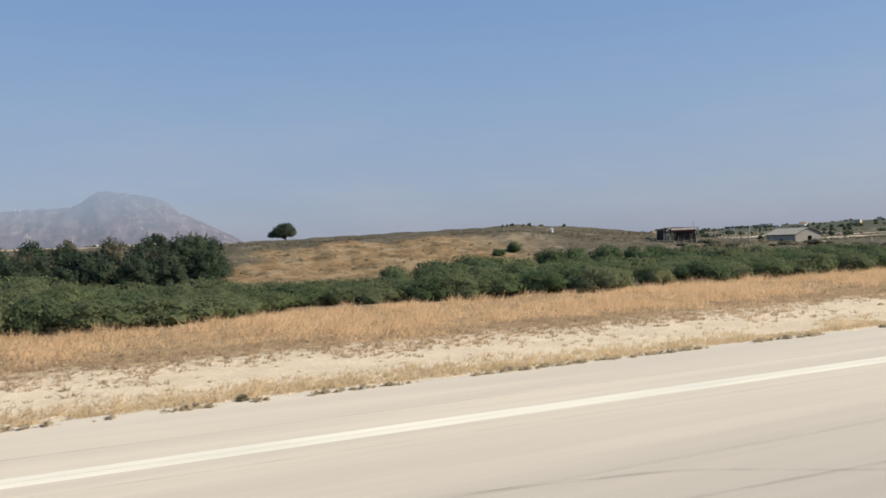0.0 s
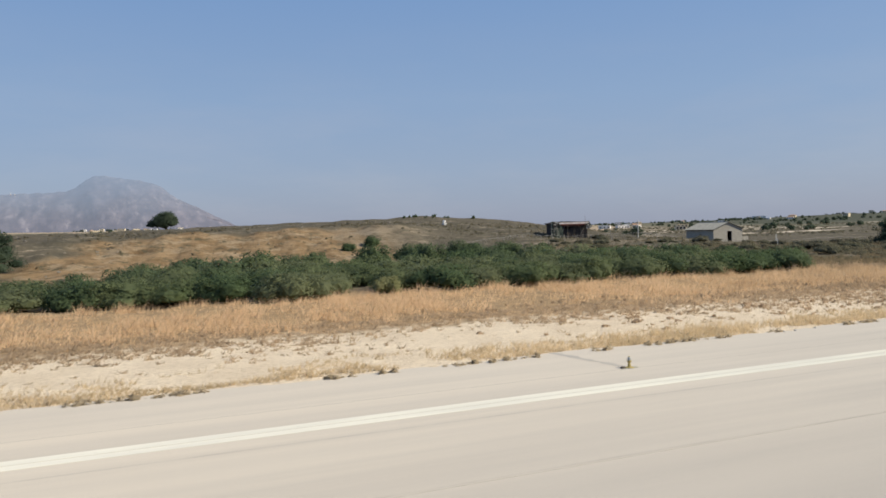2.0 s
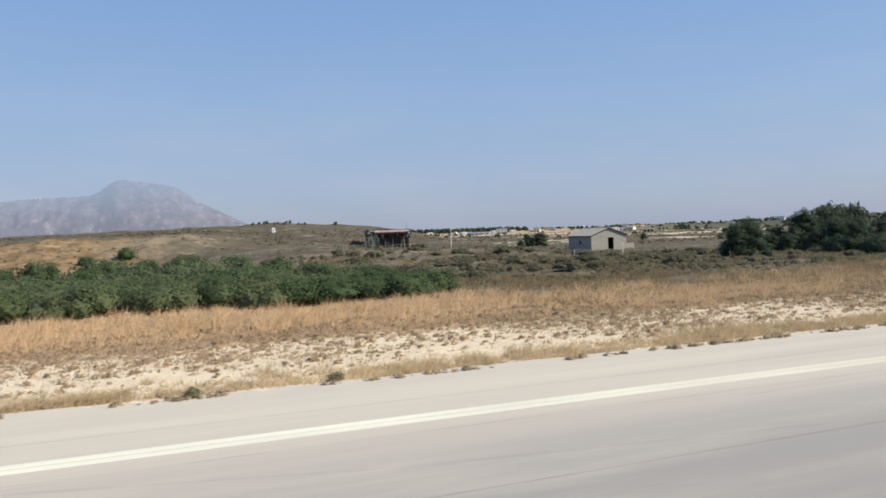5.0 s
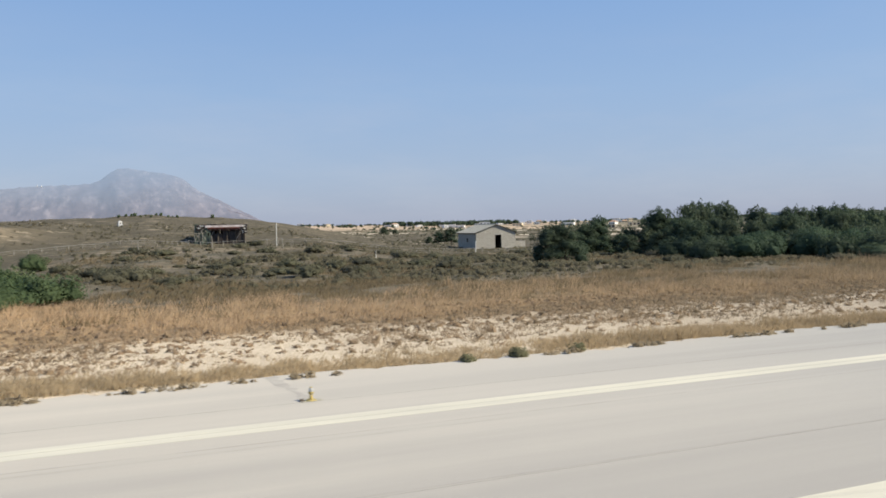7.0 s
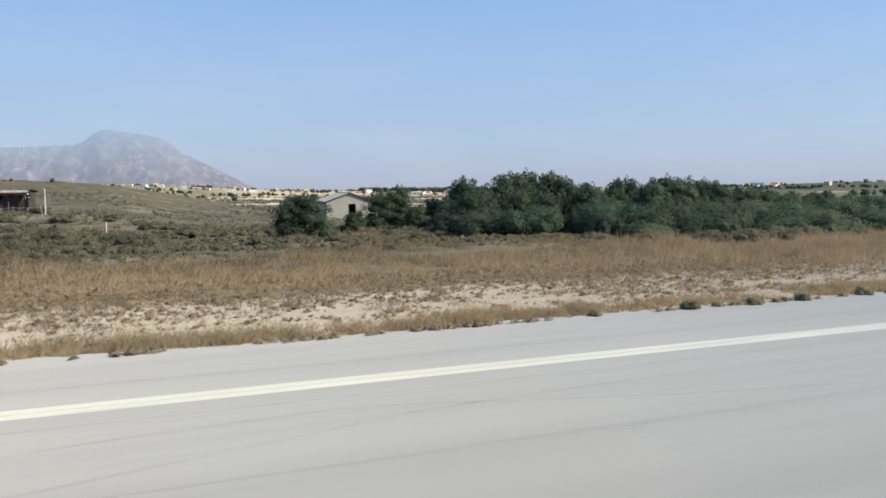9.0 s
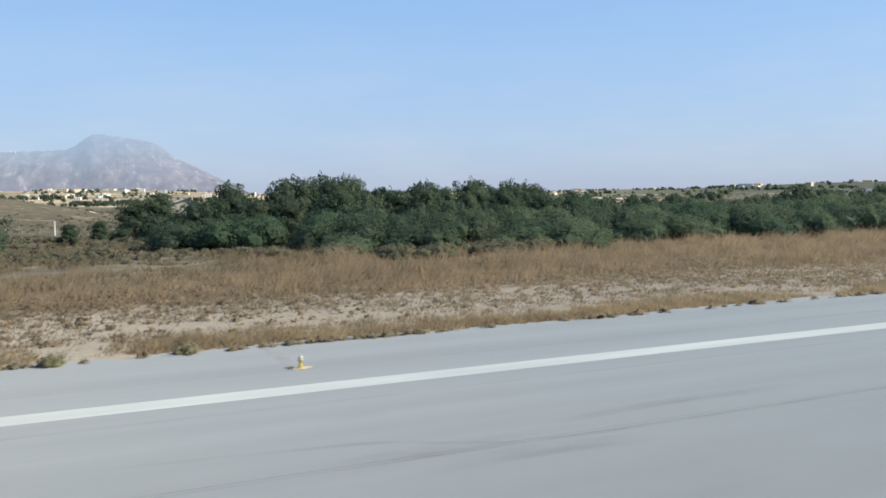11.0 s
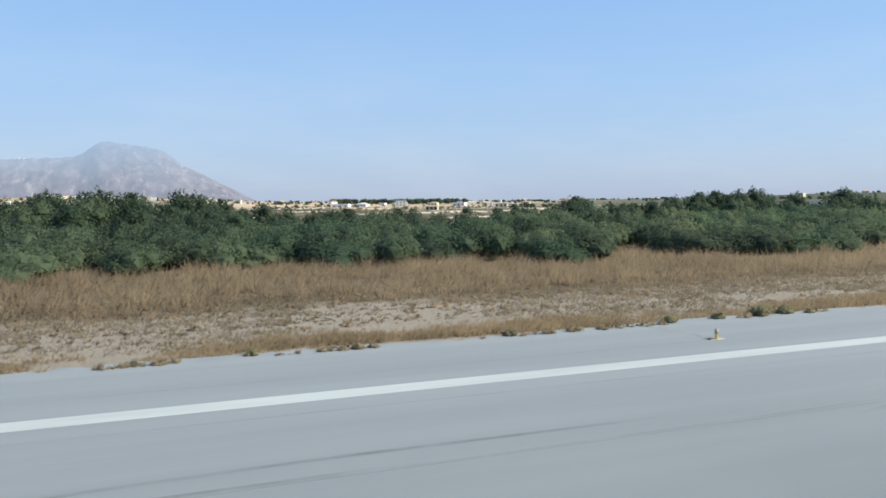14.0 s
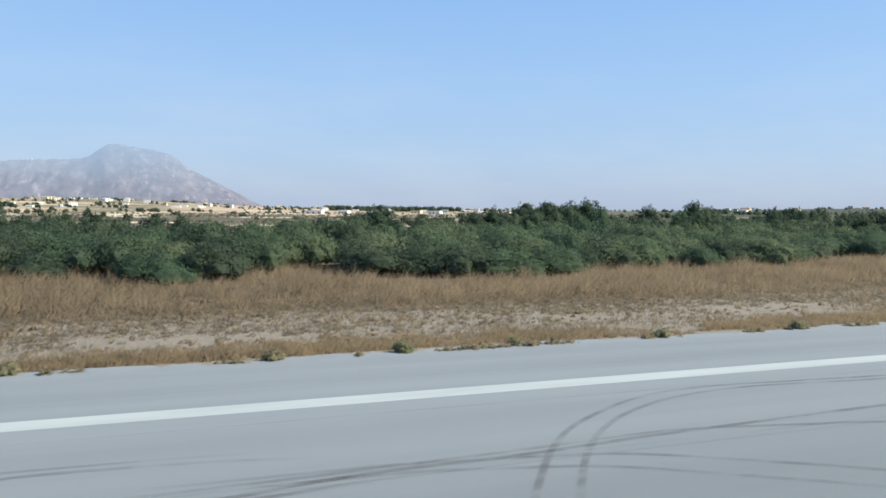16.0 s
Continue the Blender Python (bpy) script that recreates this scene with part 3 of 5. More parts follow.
def tyre_marks():
    rng = np.random.default_rng(9)
    lines = [
        # x, y of the way, width, cover
        ([(-20, 14.4), (10, 14.15), (40, 14.15), (60, 13.9), (100, 14.2), (140, 13.9), (190, 13.9), (240, 14.4), (300, 14.0)], 0.14, 0.3),
        ([(6, 14.6), (10, 13.8), (12.2, 13.4), (15.6, 11.2), (21, 9)], 0.28, 0.45),
        ([(8, 12.0), (16, 11.6), (24, 11.2), (34, 10.4)], 0.25, 0.4),
        ([(50, 12.5), (57.8, 13.6), (59.1, 15.1), (61.5, 17), (64, 18.4), (68, 18.5), (77, 16.1), (90, 14.2)], 0.26, 0.2),
        ([(56, 12.5), (57.4, 14.7), (60.4, 16.7), (65.9, 18.4), (75, 18.8)], 0.26, 0.18),
        ([(86, 18.0), (93, 18.2), (97, 18.4), (112, 18.3)], 0.25, 0.2),
        ([(98, 12.9), (103.1, 12.4), (107.5, 11.5), (116, 10)], 0.26, 0.25),
        ([(118, 13.9), (124, 13.8), (129, 14.7), (137, 16.8), (146, 17.4)], 0.26, 0.25),
        ([(122, 15.6), (130, 17.3), (135.6, 17.7), (143, 15.6), (150, 14.2)], 0.25, 0.25),
        ([(160, 15.8), (166, 15.1), (167, 14.2), (169, 13.8), (178, 13.9), (196, 13.7)], 0.30, 0.32),
        ([(186, 17.2), (191.4, 17.0), (194.9, 16.7), (197.9, 15.7), (200.6, 14.3), (202.1, 13.3), (203.1, 12.1), (204.2, 10.8), (206, 8)], 0.24, 0.75),
        ([(186, 16.9), (191.4, 16.7), (194.9, 16.3), (197.7, 15.3), (200.2, 13.9), (201.7, 12.9), (202.7, 11.8), (203.8, 10.5), (205.5, 8)], 0.24, 0.6),
        ([(191, 11.0), (193.6, 12.6), (196.7, 13.8), (200.6, 14.3), (204.3, 15.0), (209.4, 15.2), (218, 15.0)], 0.26, 0.6),
        ([(192.6, 10.2), (194.3, 11.0), (195.9, 11.5), (197.5, 11.9), (199.9, 12.2)], 0.22, 0.35),
        ([(193, 10.0), (194.7, 10.7), (196.3, 11.1), (199.2, 11.5)], 0.22, 0.35),
        ([(191, 10.0), (193.2, 11.7), (197.4, 13.3), (203, 14.2), (212, 14.2)], 0.24, 0.5),
        ([(224.5, 13.2), (226.8, 14.7), (228.4, 15.7), (230.5, 16.4), (232.8, 16.75), (235, 16.7), (239, 16.4)], 0.2, 0.55),
        ([(221, 13.4), (225.0, 14.0), (226.8, 14.4), (228.9, 15.2), (231.1, 15.8), (233.8, 16.45), (237.3, 16.2), (240, 15.6)], 0.26, 0.7),
        ([(223, 12.2), (226, 13.4), (228.3, 14.1), (230.7, 14.4), (233.8, 14.45), (236.9, 14.15), (240, 13.6)], 0.26, 0.65),
        ([(225.5, 12.4), (227.3, 13.3), (229.4, 13.8), (232, 14.1), (235, 14.3)], 0.24, 0.55),
        ([(230.6, 9.0), (232.2, 10.5), (233.6, 11.6), (235.1, 12.5), (236.8, 13.4), (238.6, 13.9), (242, 14.1)], 0.28, 0.95),
        ([(230.0, 9.4), (231.7, 10.8), (233.1, 11.7), (234.8, 12.8), (236.3, 13.6), (238.2, 14.15), (240.6, 14.5), (243.8, 14.5), (246.6, 14.8), (254, 15.2), (262, 15.2)], 0.28, 0.95),
        ([(241.0, 9.5), (243.3, 13.1), (244.6, 15.0), (245.9, 16.3), (247.3, 17.2), (249.0, 18.2), (251.5, 18.6), (258, 18.0), (266, 17.2)], 0.24, 0.8),
        ([(242.0, 9.5), (244.2, 13.1), (245.4, 14.8), (246.6, 16.0), (248.0, 17.0), (249.8, 17.8), (252.5, 18.2), (259, 17.5), (267, 16.6)], 0.24, 0.7),
        ([(232, 14.4), (238.7, 14.6), (243.4, 14.8), (247.9, 15.1), (253.2, 14.0), (258, 12)], 0.26, 0.65),
        ([(236, 14.9), (241, 14.8), (245.7, 14.0), (250.1, 11.3), (253, 8.5)], 0.26, 0.65),
        ([(236, 14.4), (241, 14.3), (244.9, 13.4), (249.2, 10.6), (252, 8)], 0.26, 0.55),
        ([(183, 22.75), (188, 22.8), (193, 22.6)], 0.18, 0.5),
    ]
    lines = [(way, w * (0.72 if way[0][0] < 180 else 0.8), c * (0.68 if way[0][0] < 180 else 0.9)) for way, w, c in lines]
    # sealed joints
    lines += [([(-20, 18.75), (60, 18.8), (140, 18.65), (300, 18.65)], 0.11, 0.24)]
    # scuffed patches
    lines += [([(164.5, 17.0), (166.6, 17.2)], 0.5, 0.35), ([(163.8, 13.9), (166.5, 14.3), (169, 14.0)], 0.9, 0.30), ([(165.5, 13.2), (168.5, 13.4), (171, 13.0)], 0.8, 0.34), ([(169, 14.8), (173, 15.2), (177, 15.0)], 0.5, 0.28), ([(57, 14.6), (60, 15.4), (62, 16.4)], 0.8, 0.22), ([(58.5, 13.0), (60, 14.0)], 0.6, 0.22)]
    verts, faces, cover = [], [], []
    for way, w, c in lines:
        p = np.array(way, dtype=float)
        s = np.concatenate([[0], np.cumsum(np.hypot(*np.diff(p, axis=0).T))])
        q = np.arange(0, s[-1], 0.5)
        # rounded course through the given places
        cx, cy = np.interp(q, s, p[:, 0]), np.interp(q, s, p[:, 1])
        ker = np.ones(5) / 5
        if len(q) > 9:
            cx[2:-2], cy[2:-2] = np.convolve(cx, ker, "valid"), np.convolve(cy, ker, "valid")
        d = np.stack([np.gradient(cx), np.gradient(cy)], 1)
        d /= np.linalg.norm(d, axis=1)[:, None]
        z = 0.005 + 0.0006 * len(faces) / 400
        b0 = len(verts)
        fade = np.minimum(1, np.minimum(np.arange(len(q)), np.arange(len(q))[::-1]) / 6) * c
        for i in range(len(q)):
            n = np.array([-d[i, 1], d[i, 0]])
            for k, a in ((-0.5, 0), (-0.3, 1), (0.3, 1), (0.5, 0)):
                verts.append((cx[i] + n[0] * w * k, cy[i] + n[1] * w * k, z))
                cover.append(fade[i] * a)
            if i:
                for k in range(3):
                    faces.append((b0 + 4 * i - 4 + k, b0 + 4 * i + k, b0 + 4 * i + k + 1, b0 + 4 * i - 3 + k))
    me = mesh_of("tyre_marks", verts, faces, M_RUBBER)
    me.attributes.new("cover", "FLOAT", "POINT").data.foreach_set("value", np.array(cover, dtype=np.float32))
    tagged(new("tyre_marks", me), "dark curved rubber tyre marks on the runway", "tyre marks", kind="stuff")


tyre_marks()

# ---- mountain across the plain ----


def mountain():
    az = np.radians(np.linspace(-30, 9.6, 240))
    depth = np.linspace(-1, 0, 40)
    ridge_az = [-30, -24, -18, -13, -10, -7.7, -5.8, -3.5, -2.7, -2.1, -1.7, -1.45, -0.95, -0.5, 0.3, 1.0, 2.1, 2.9, 3.3, 3.75, 4.2, 4.9, 5.5, 6.5, 7.5, 8.3, 9.6]
    ridge_el = [2.0, 2.4, 2.3, 2.75, 2.65, 2.78, 2.97, 3.06, 3.12, 3.34, 3.66, 3.88, 4.12, 4.18, 4.05, 3.95, 3.80, 3.55, 3.36, 2.92, 2.62, 2.25, 1.98, 1.44, 0.94, 0.50, -0.1]
    el = np.interp(np.degrees(az), ridge_az, ridge_el)
    el = el + 0.05 * np.clip(el, 0, 1) * np.array([noise.fractal(Vector((a * 140, 0, 5)), 0.8, 2.0, 6) for a in az])
    verts = []
    for d in depth:
        for a, e in zip(az, el):
            # the ridge bends away westward; everything stays inside the far limit of sight
            r = 4860 / math.cos(radians(20.6) - a)
            q = r + d * 620
            x, y = 117 + math.sin(a) * q, math.cos(a) * q
            top = math.tan(radians(e)) * r + 5
            s = max(0.0, 1 - abs(d)) ** 0.8
            n = noise.fractal(Vector((x * 0.004, y * 0.004, 3.0)), 0.9, 2.1, 6)
            ribs = noise.ridged_multi_fractal(Vector((x * 0.0045, y * 0.0016, 7.0)), 0.8, 2.0, 5, 1.0, 2.0)
            fine = noise.ridged_multi_fractal(Vector((x * 0.014, y * 0.006, 2.0)), 0.9, 2.0, 5, 1.0, 2.0)
            z = top * s + (n * 16 + (ribs - 1.2) * 20 + (fine - 1.2) * 4) * min(1.0, max(0.0, top) / 120) * 4 * s * (1 - s)
            verts.append((x, y, z))
    k = len(az)
    faces = [(i * k + j, i * k + j + 1, i * k + k + j + 1, i * k + k + j) for i in range(len(depth) - 1) for j in range(k - 1)]
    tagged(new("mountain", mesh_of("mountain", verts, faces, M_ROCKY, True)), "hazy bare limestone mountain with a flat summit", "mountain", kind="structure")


mountain()


def ridge_masts():
    for a, h in ((-5.8, 17), (-5.55, 12)):
        q = 4860 / math.cos(radians(20.6 - a))
        m = empty("ridge_mast", Matrix.Translation((117 + math.sin(radians(a)) * (q - 8), math.cos(radians(a)) * (q - 8), math.tan(radians(2.97)) * q - 2)), "slim white mast on the mountain ridge", "mast", "masts on the ridge")
        part("shaft", rod((0, 0, 0), (0, 0, h), 1.6, 0.9, 8), M_POLE, m)
        part("base", box(-2.2, 2.2, -2.2, 2.2, -2, 3, 0.3), M_POLE, m)


ridge_masts()

# ---- plants ----


def leaf_cards(rng, lobes, count, size, lift=0.35):
    """Loose leaf triangles spread over the skins of several rounded lobes (x, y, z, rx, ry, rz)."""
    lobes = np.array(lobes, dtype=float)
    w = (lobes[:, 3] * lobes[:, 5]) ** 1.0
    pick = rng.choice(len(lobes), count, p=w / w.sum())
    d = rng.normal(size=(count, 3))
    d /= np.linalg.norm(d, axis=1)[:, None]
    d[:, 2] = np.where(d[:, 2] < -0.7, -d[:, 2], d[:, 2])
    L = lobes[pick]
    rad = 0.74 + 0.38 * rng.random((count, 1)) ** 0.8
    rad = rad + np.where(rng.random((count, 1)) < 0.10, 0.26 * rng.random((count, 1)), 0)
    c = L[:, :3] + d * L[:, 3:] * rad
    c[:, 2] = np.maximum(c[:, 2], 0.05)
    nrm = d + rng.normal(size=(count, 3)) * 0.42
    nrm /= np.linalg.norm(nrm, axis=1)[:, None]
    up = np.tile([[0, 0, 1.0]], (count, 1)) + rng.normal(size=(count, 3)) * 0.6
    t = np.cross(nrm, up)
    t /= np.linalg.norm(t, axis=1)[:, None] + 1e-6
    b = np.cross(t, nrm)
    s = size * (0.55 + 0.9 * rng.random((count, 1)))
    p0 = c - t * s * 0.42 - b * s * 0.45
    p1 = c + t * s * 0.42 - b * s * 0.35
    p2 = c + b * s * 1.15 + t * s * 0.35 * rng.normal(size=(count, 1))
    return np.stack([p0, p1, p2], 1), 0.78 * d + 0.12 * nrm + np.array([0.03, -0.06, 0.36])


def lump_core(rng, lobes, k=0.80):
    """Inner mass of twigs: uneven low balls inside the lobes, as loose triangles."""
    out, facing = [], []
    for x, y, z, rx, ry, rz in lobes:
        bm = bmesh.new()
        bmesh.ops.create_icosphere(bm, subdivisions=1, radius=1)
        for v in bm.verts:
            q = 1.04 + 0.16 * noise.noise(v.co * 2.3 + Vector((x, y, z)))
            v.co = Vector((x + v.co.x * rx * k * q, y + v.co.y * ry * k * q, max(0.0, z + v.co.z * rz * k * q)))
        for f in bm.faces:
            out.append([tuple(v.co) for v in f.verts])
            c = f.calc_center_median() - Vector((x, y, z))
            facing.append((c.x / rx, c.y / ry, c.z / rz))
        bm.free()
    return np.array(out), np.array(facing)


def stems(rng, spread, height, r, n):
    bm = bmesh.new()
    for i in range(n):
        a = 2 * math.pi * (i + rng.random()) / n
        p = Vector((0.1 * math.cos(a), 0.1 * math.sin(a), -0.1))
        rad = r * (0.7 + 0.5 * rng.random())
        for s in range(3):
            q = Vector((math.cos(a) * spread * (s + 1) / 3 * (0.6 + 0.6 * rng.random()), math.sin(a) * spread * (s + 1) / 3, height * (s + 1) / 3))
            rod(p, q, rad, rad * 0.65, 4, bm)
            p, rad = q, rad * 0.65
    return bm


def bush_kind(seed, w, h, leaves, material, label, size=0.2, category="bush"):
    """A rounded shrub: several stems and a crown of a few broad overlapping domes with feathery sprigs. Built at the origin."""
    rng = np.random.default_rng(seed)
    lobes = [(0, 0, h * 0.46, w * 0.40, w * 0.40, h * 0.50)]
    for i in range(6):
        a = 2 * math.pi * (i + 0.7 * rng.random()) / 6
        rr = w * (0.22 + 0.16 * rng.random())
        lobes.append((math.cos(a) * rr, math.sin(a) * rr, h * (0.22 + 0.26 * rng.random()), w * (0.20 + 0.12 * rng.random()), w * (0.20 + 0.12 * rng.random()), h * (0.26 + 0.20 * rng.random())))
    for i in range(7):
        lobes.append((w * 0.24 * rng.normal(), w * 0.24 * rng.normal(), h * (0.56 + 0.26 * rng.random()), w * 0.13, w * 0.13, h * (0.12 + 0.10 * rng.random())))
    top = empty(category.replace(" ", "_"), Matrix(), label, category)
    part("stems", stems(rng, w * 0.25, h * 0.6, 0.06, 4), M_BARK, top)
    tris = join_soup(leaf_cards(rng, lobes, leaves, size), lump_core(rng, lobes[:7], 0.74))
    part_mesh("crown", soup("crown", tris, material), top)
    return top


def tree_kind(seed, w, h, leaves, material, label, size=0.24, bare=0.18):
    """A broad evergreen tree: tapered trunk with limbs, and a crown of many leafy clumps with gaps and sprigs."""
    rng = np.random.default_rng(seed)
    top = empty("tree", Matrix(), label, "tree")
    bm = bmesh.new()
    fork = Vector((0.1, 0, h * (bare + 0.1)))
    rod((0, 0, -0.2), fork * 0.5, 0.05 * h * 0.6, 0.03 * h * 0.75, 8, bm)
    rod(fork * 0.5, fork, 0.03 * h * 0.75, 0.03 * h * 0.6, 8, bm)
    lobes = []
    n = 11
    for i in range(n):
        a = 2 * math.pi * (i * 0.382 + 0.1 * rng.random())
        e = i / (n - 1)
        rr = w * 0.5 * (0.78 - 0.55 * e) * (0.6 + 0.5 * rng.random())
        z = h * (bare + 0.16 + (0.70 - bare) * e)
        c = Vector((math.cos(a) * rr, math.sin(a) * rr, z))
        mid = fork.lerp(c, 0.55) + Vector((0, 0, 0.03 * h))
        rod(fork, mid, 0.016 * h, 0.011 * h, 5, bm)
        rod(mid, c, 0.011 * h, 0.004 * h, 4, bm)
        s = w * (0.20 + 0.09 * rng.random()) * (1.05 - 0.25 * e)
        lobes.append((c.x, c.y, c.z, s, s, h * (0.13 + 0.06 * rng.random())))
    for i in range(6):
        a, rr = 2 * math.pi * rng.random(), w * 0.3 * rng.random()
        lobes.append((math.cos(a) * rr, math.sin(a) * rr, h * (0.99 - 0.2 * (rr / (w * 0.3)) ** 2 + 0.04 * rng.normal()), w * 0.042, w * 0.042, h * (0.08 + 0.04 * rng.random())))
    for i in range(9):
        a = 2 * math.pi * rng.random()
        rr = w * 0.48 * rng.random() ** 0.5
        z = h * (0.97 - 0.32 * (rr / (w * 0.48)) ** 2 + 0.04 * rng.normal())
        lobes.append((math.cos(a) * rr, math.sin(a) * rr, z, w * 0.075, w * 0.075, h * (0.06 + 0.05 * rng.random())))
    part("trunk", bm, M_BARK, top)
    tris = join_soup(leaf_cards(rng, lobes, leaves, size), lump_core(rng, lobes[:n], 0.66))
    part_mesh("crown", soup("crown", tris, material), top)
    return top


def place(kind, x, y, s=1.0, turn=0.0, tall=1.0, sink=0.05, label="", group="", first=None):
    m = Matrix.Translation((x, y, float(land(x, y)) - sink)) @ Matrix.Rotation(turn, 4, "Z") @ Matrix.Diagonal((s, s, s * tall, 1))
    ob = copy_thing(kind, m)
    return tagged(ob, label, "", group)


def drop_kind(ob):
    """Takes a pattern plant away once its copies stand."""
    for o in list(ob.children_recursive) + [ob]:
        bpy.data.objects.remove(o)


# where the foliage meets the grass, and how high the skyline of the second thicket stands at 85 m
FOOT = ([-40, -5, 0, 5.4, 10.5, 13, 15.2, 19, 27, 34, 41.6, 44.5, 46, 51.8, 53.5, 56, 59, 63, 67, 74, 80, 86, 94, 98], [59.6, 59.6, 58.2, 56.3, 58.6, 63.6, 62.6, 64.1, 61.6, 61.1, 57.2, 59.1, 64.6, 64.6, 60.1, 56.1, 60.3, 59.3, 57.8, 57.8, 57.1, 57.2, 56.7, 57.2])
FOOT_LATE = ([160, 165, 172, 177, 182, 188, 193, 198, 204, 209, 214, 218, 222, 228, 232, 237, 241, 245, 249, 252, 264, 267, 271, 276, 285, 295, 305, 360], [73, 71.5, 69.5, 62.2, 60.2, 58.7, 60.2, 58.2, 59.7, 60.7, 62.2, 57.2, 57.2, 58.7, 58.2, 53.2, 54.2, 59.2, 62.2, 55.2, 52.7, 52.7, 58.2, 56.2, 57.7, 60.2, 64.2, 64.2])
SKYLINE = ([158, 160, 163, 165.5, 169.5, 172.6, 178, 181, 184, 189, 192.5, 195, 199, 203.5, 208, 212, 217, 221, 225, 228, 233, 239, 245, 250, 255, 259, 262, 268, 275, 280, 286, 290, 295, 303, 308, 315, 325, 360], [2.4, 3.0, 3.8, 3.9, 5.8, 6.2, 5.4, 7.1, 6.2, 5.4, 7.0, 5.8, 6.2, 6.8, 5.8, 5.5, 4.6, 4.1, 4.6, 3.7, 4.5, 3.6, 3.9, 4.1, 4.6, 5.4, 5.0, 4.3, 5.0, 5.8, 6.0, 5.3, 4.4, 6.0, 5.2, 4.6, 5.6, 5.4])


def skyline(x, y):
    """Height up to which plants at x, y may rise under the skyline of the second thicket."""
    return 5.07 + (float(np.interp(x - (y - 85) * 0.42, *SKYLINE)) - 5.07) * y / 85


def hedge():
    rng = random.Random(21)
    feathery = "grey-green feathery shrub in the thicket behind dry grass"
    dark = "dark green leathery shrub in the thicket behind dry grass"
    A = [bush_kind(i, 5.2, 2.7, 3100, M_LEAF_A, feathery, 0.14) for i in (1, 2, 3)]
    B = [bush_kind(i, 4.4, 2.7, 2800, M_LEAF_B, dark, 0.14, "shrub") for i in (5, 6)]
    A2 = [bush_kind(i, 4.8, 2.8, 1100, M_LEAF_A, feathery, 0.22) for i in (7, 8)]
    B2 = bush_kind(9, 4.8, 2.8, 1000, M_LEAF_B, dark, 0.22, "shrub")
    grp = "thicket of shrubs along the runway"
    rise = ([-20, -2, 1, 9, 13, 17, 20, 26, 36, 43, 48, 54, 66, 70, 79, 83, 90, 98], [3.1, 3.1, 2.1, 2.2, 2.0, 1.95, 1.85, 2.4, 2.6, 2.7, 2.1, 2.2, 2.3, 2.6, 2.6, 2.45, 2.4, 2.3])
    for r, (off, step) in enumerate(((2.0, 3.1), (6.0, 3.3), (10.5, 3.6), (15.5, 4.0), (21, 4.4), (27, 5.0))):
        x = -20 + r * 1.1
        end = (94.2, 94.8, 94.5, 92, 88, 82)[r]
        while x < end:
            y = float(np.interp(x, *FOOT)) + off - 0.5 + rng.uniform(-1.0, 1.4)
            tall = float(np.interp(x, *rise)) * (0.88, 0.94, 1.0, 1.02, 1.02, 1.05)[r] * rng.uniform(0.86, 1.1)
            gap = (r >= 3 and 12 < x < 33) or (r == 0 and rng.random() < 0.12)
            if not gap:
                green = rng.random() < (0.8 if x < 55 else 0.62 if x < 84 else 0.15)
                kind = (rng.choice(A) if green else rng.choice(B)) if r < 3 else (rng.choice(A2) if green else B2)
                wide = rng.uniform(0.85, 1.25) * (0.8 if tall < 1.8 else 1.0)
                place(kind, x, y, wide, rng.uniform(0, 6.28), tall / (2.75 * wide), group=grp)
            x += step * rng.uniform(0.7, 1.25)
    # further thicket past the open heath, rising from low domes at the grass to taller ones behind
    P = [bush_kind(i, 5.4, 2.9, 3100, M_LEAF_E, "sea-green rounded shrub in the thicket behind brown grass", 0.13) for i in (11, 12, 13)]
    Q = [bush_kind(i, 4.6, 2.9, 2700, M_LEAF_D, "deep green dense shrub in the thicket behind brown grass", 0.13, "shrub") for i in (14, 15)]
    F = [bush_kind(i, 5.4, 2.9, 3000, M_LEAF_F, "pale sea-green rounded shrub in the thicket behind brown grass", 0.13) for i in (16, 17)]
    for r, (off, step, t0) in enumerate(((2.2, 3.7, 2.5), (6.6, 3.7, 3.1), (11.5, 4.0, 3.5), (17, 4.4, 3.8), (23, 4.8, 4.1))):
        x = (171, 166, 166, 180, 182)[r]
        while x < 350:
            y = float(np.interp(x, *FOOT_LATE)) + off + rng.uniform(-1.0, 1.4)
            cap = skyline(x, y)
            tall = min(t0 * rng.uniform(0.85, 1.12), cap * 0.96)
            if not (r == 0 and (math.sin(x * 0.41) > 0.72 or 245 < x < 251)):
                kind = rng.choice(P) if rng.random() < (0.25 if x < 212 else 0.7) else rng.choice(Q)
                if x > 238 and rng.random() < 0.5:
                    kind = rng.choice(F)
                wide = rng.uniform(0.85, 1.25)
                place(kind, x, y, wide, rng.uniform(0, 6.28), tall / (2.95 * wide), group=grp)
            x += step * rng.uniform(0.72, 1.25)
    C = bush_kind(31, 2.4, 1.5, 1500, M_LEAF_Y, "rounded dusty olive-green bush standing in dry grass", 0.11)
    place(C, 49.9, 60.3, 0.95, 0.4, 1.0, 0.08)
    for x, y, h in ((46.4, 95, 3.3), (52.3, 104, 2.5), (62, 100, 3.4), (68.1, 95, 3.4), (69.6, 105, 3.3), (71.4, 127.8, 2.0), (66, 124, 1.6), (77.3, 100, 3.2), (79.3, 110, 3.2), (84.5, 104, 3.0), (89.9, 102.6, 2.2), (57, 110, 2.4), (74, 112, 2.6)):
        s = h / 2.75
        place(B[int(x) % 2], x, y, s * 0.9, x, 1.0 / 0.9, label="dark green shrub standing alone before the bank")
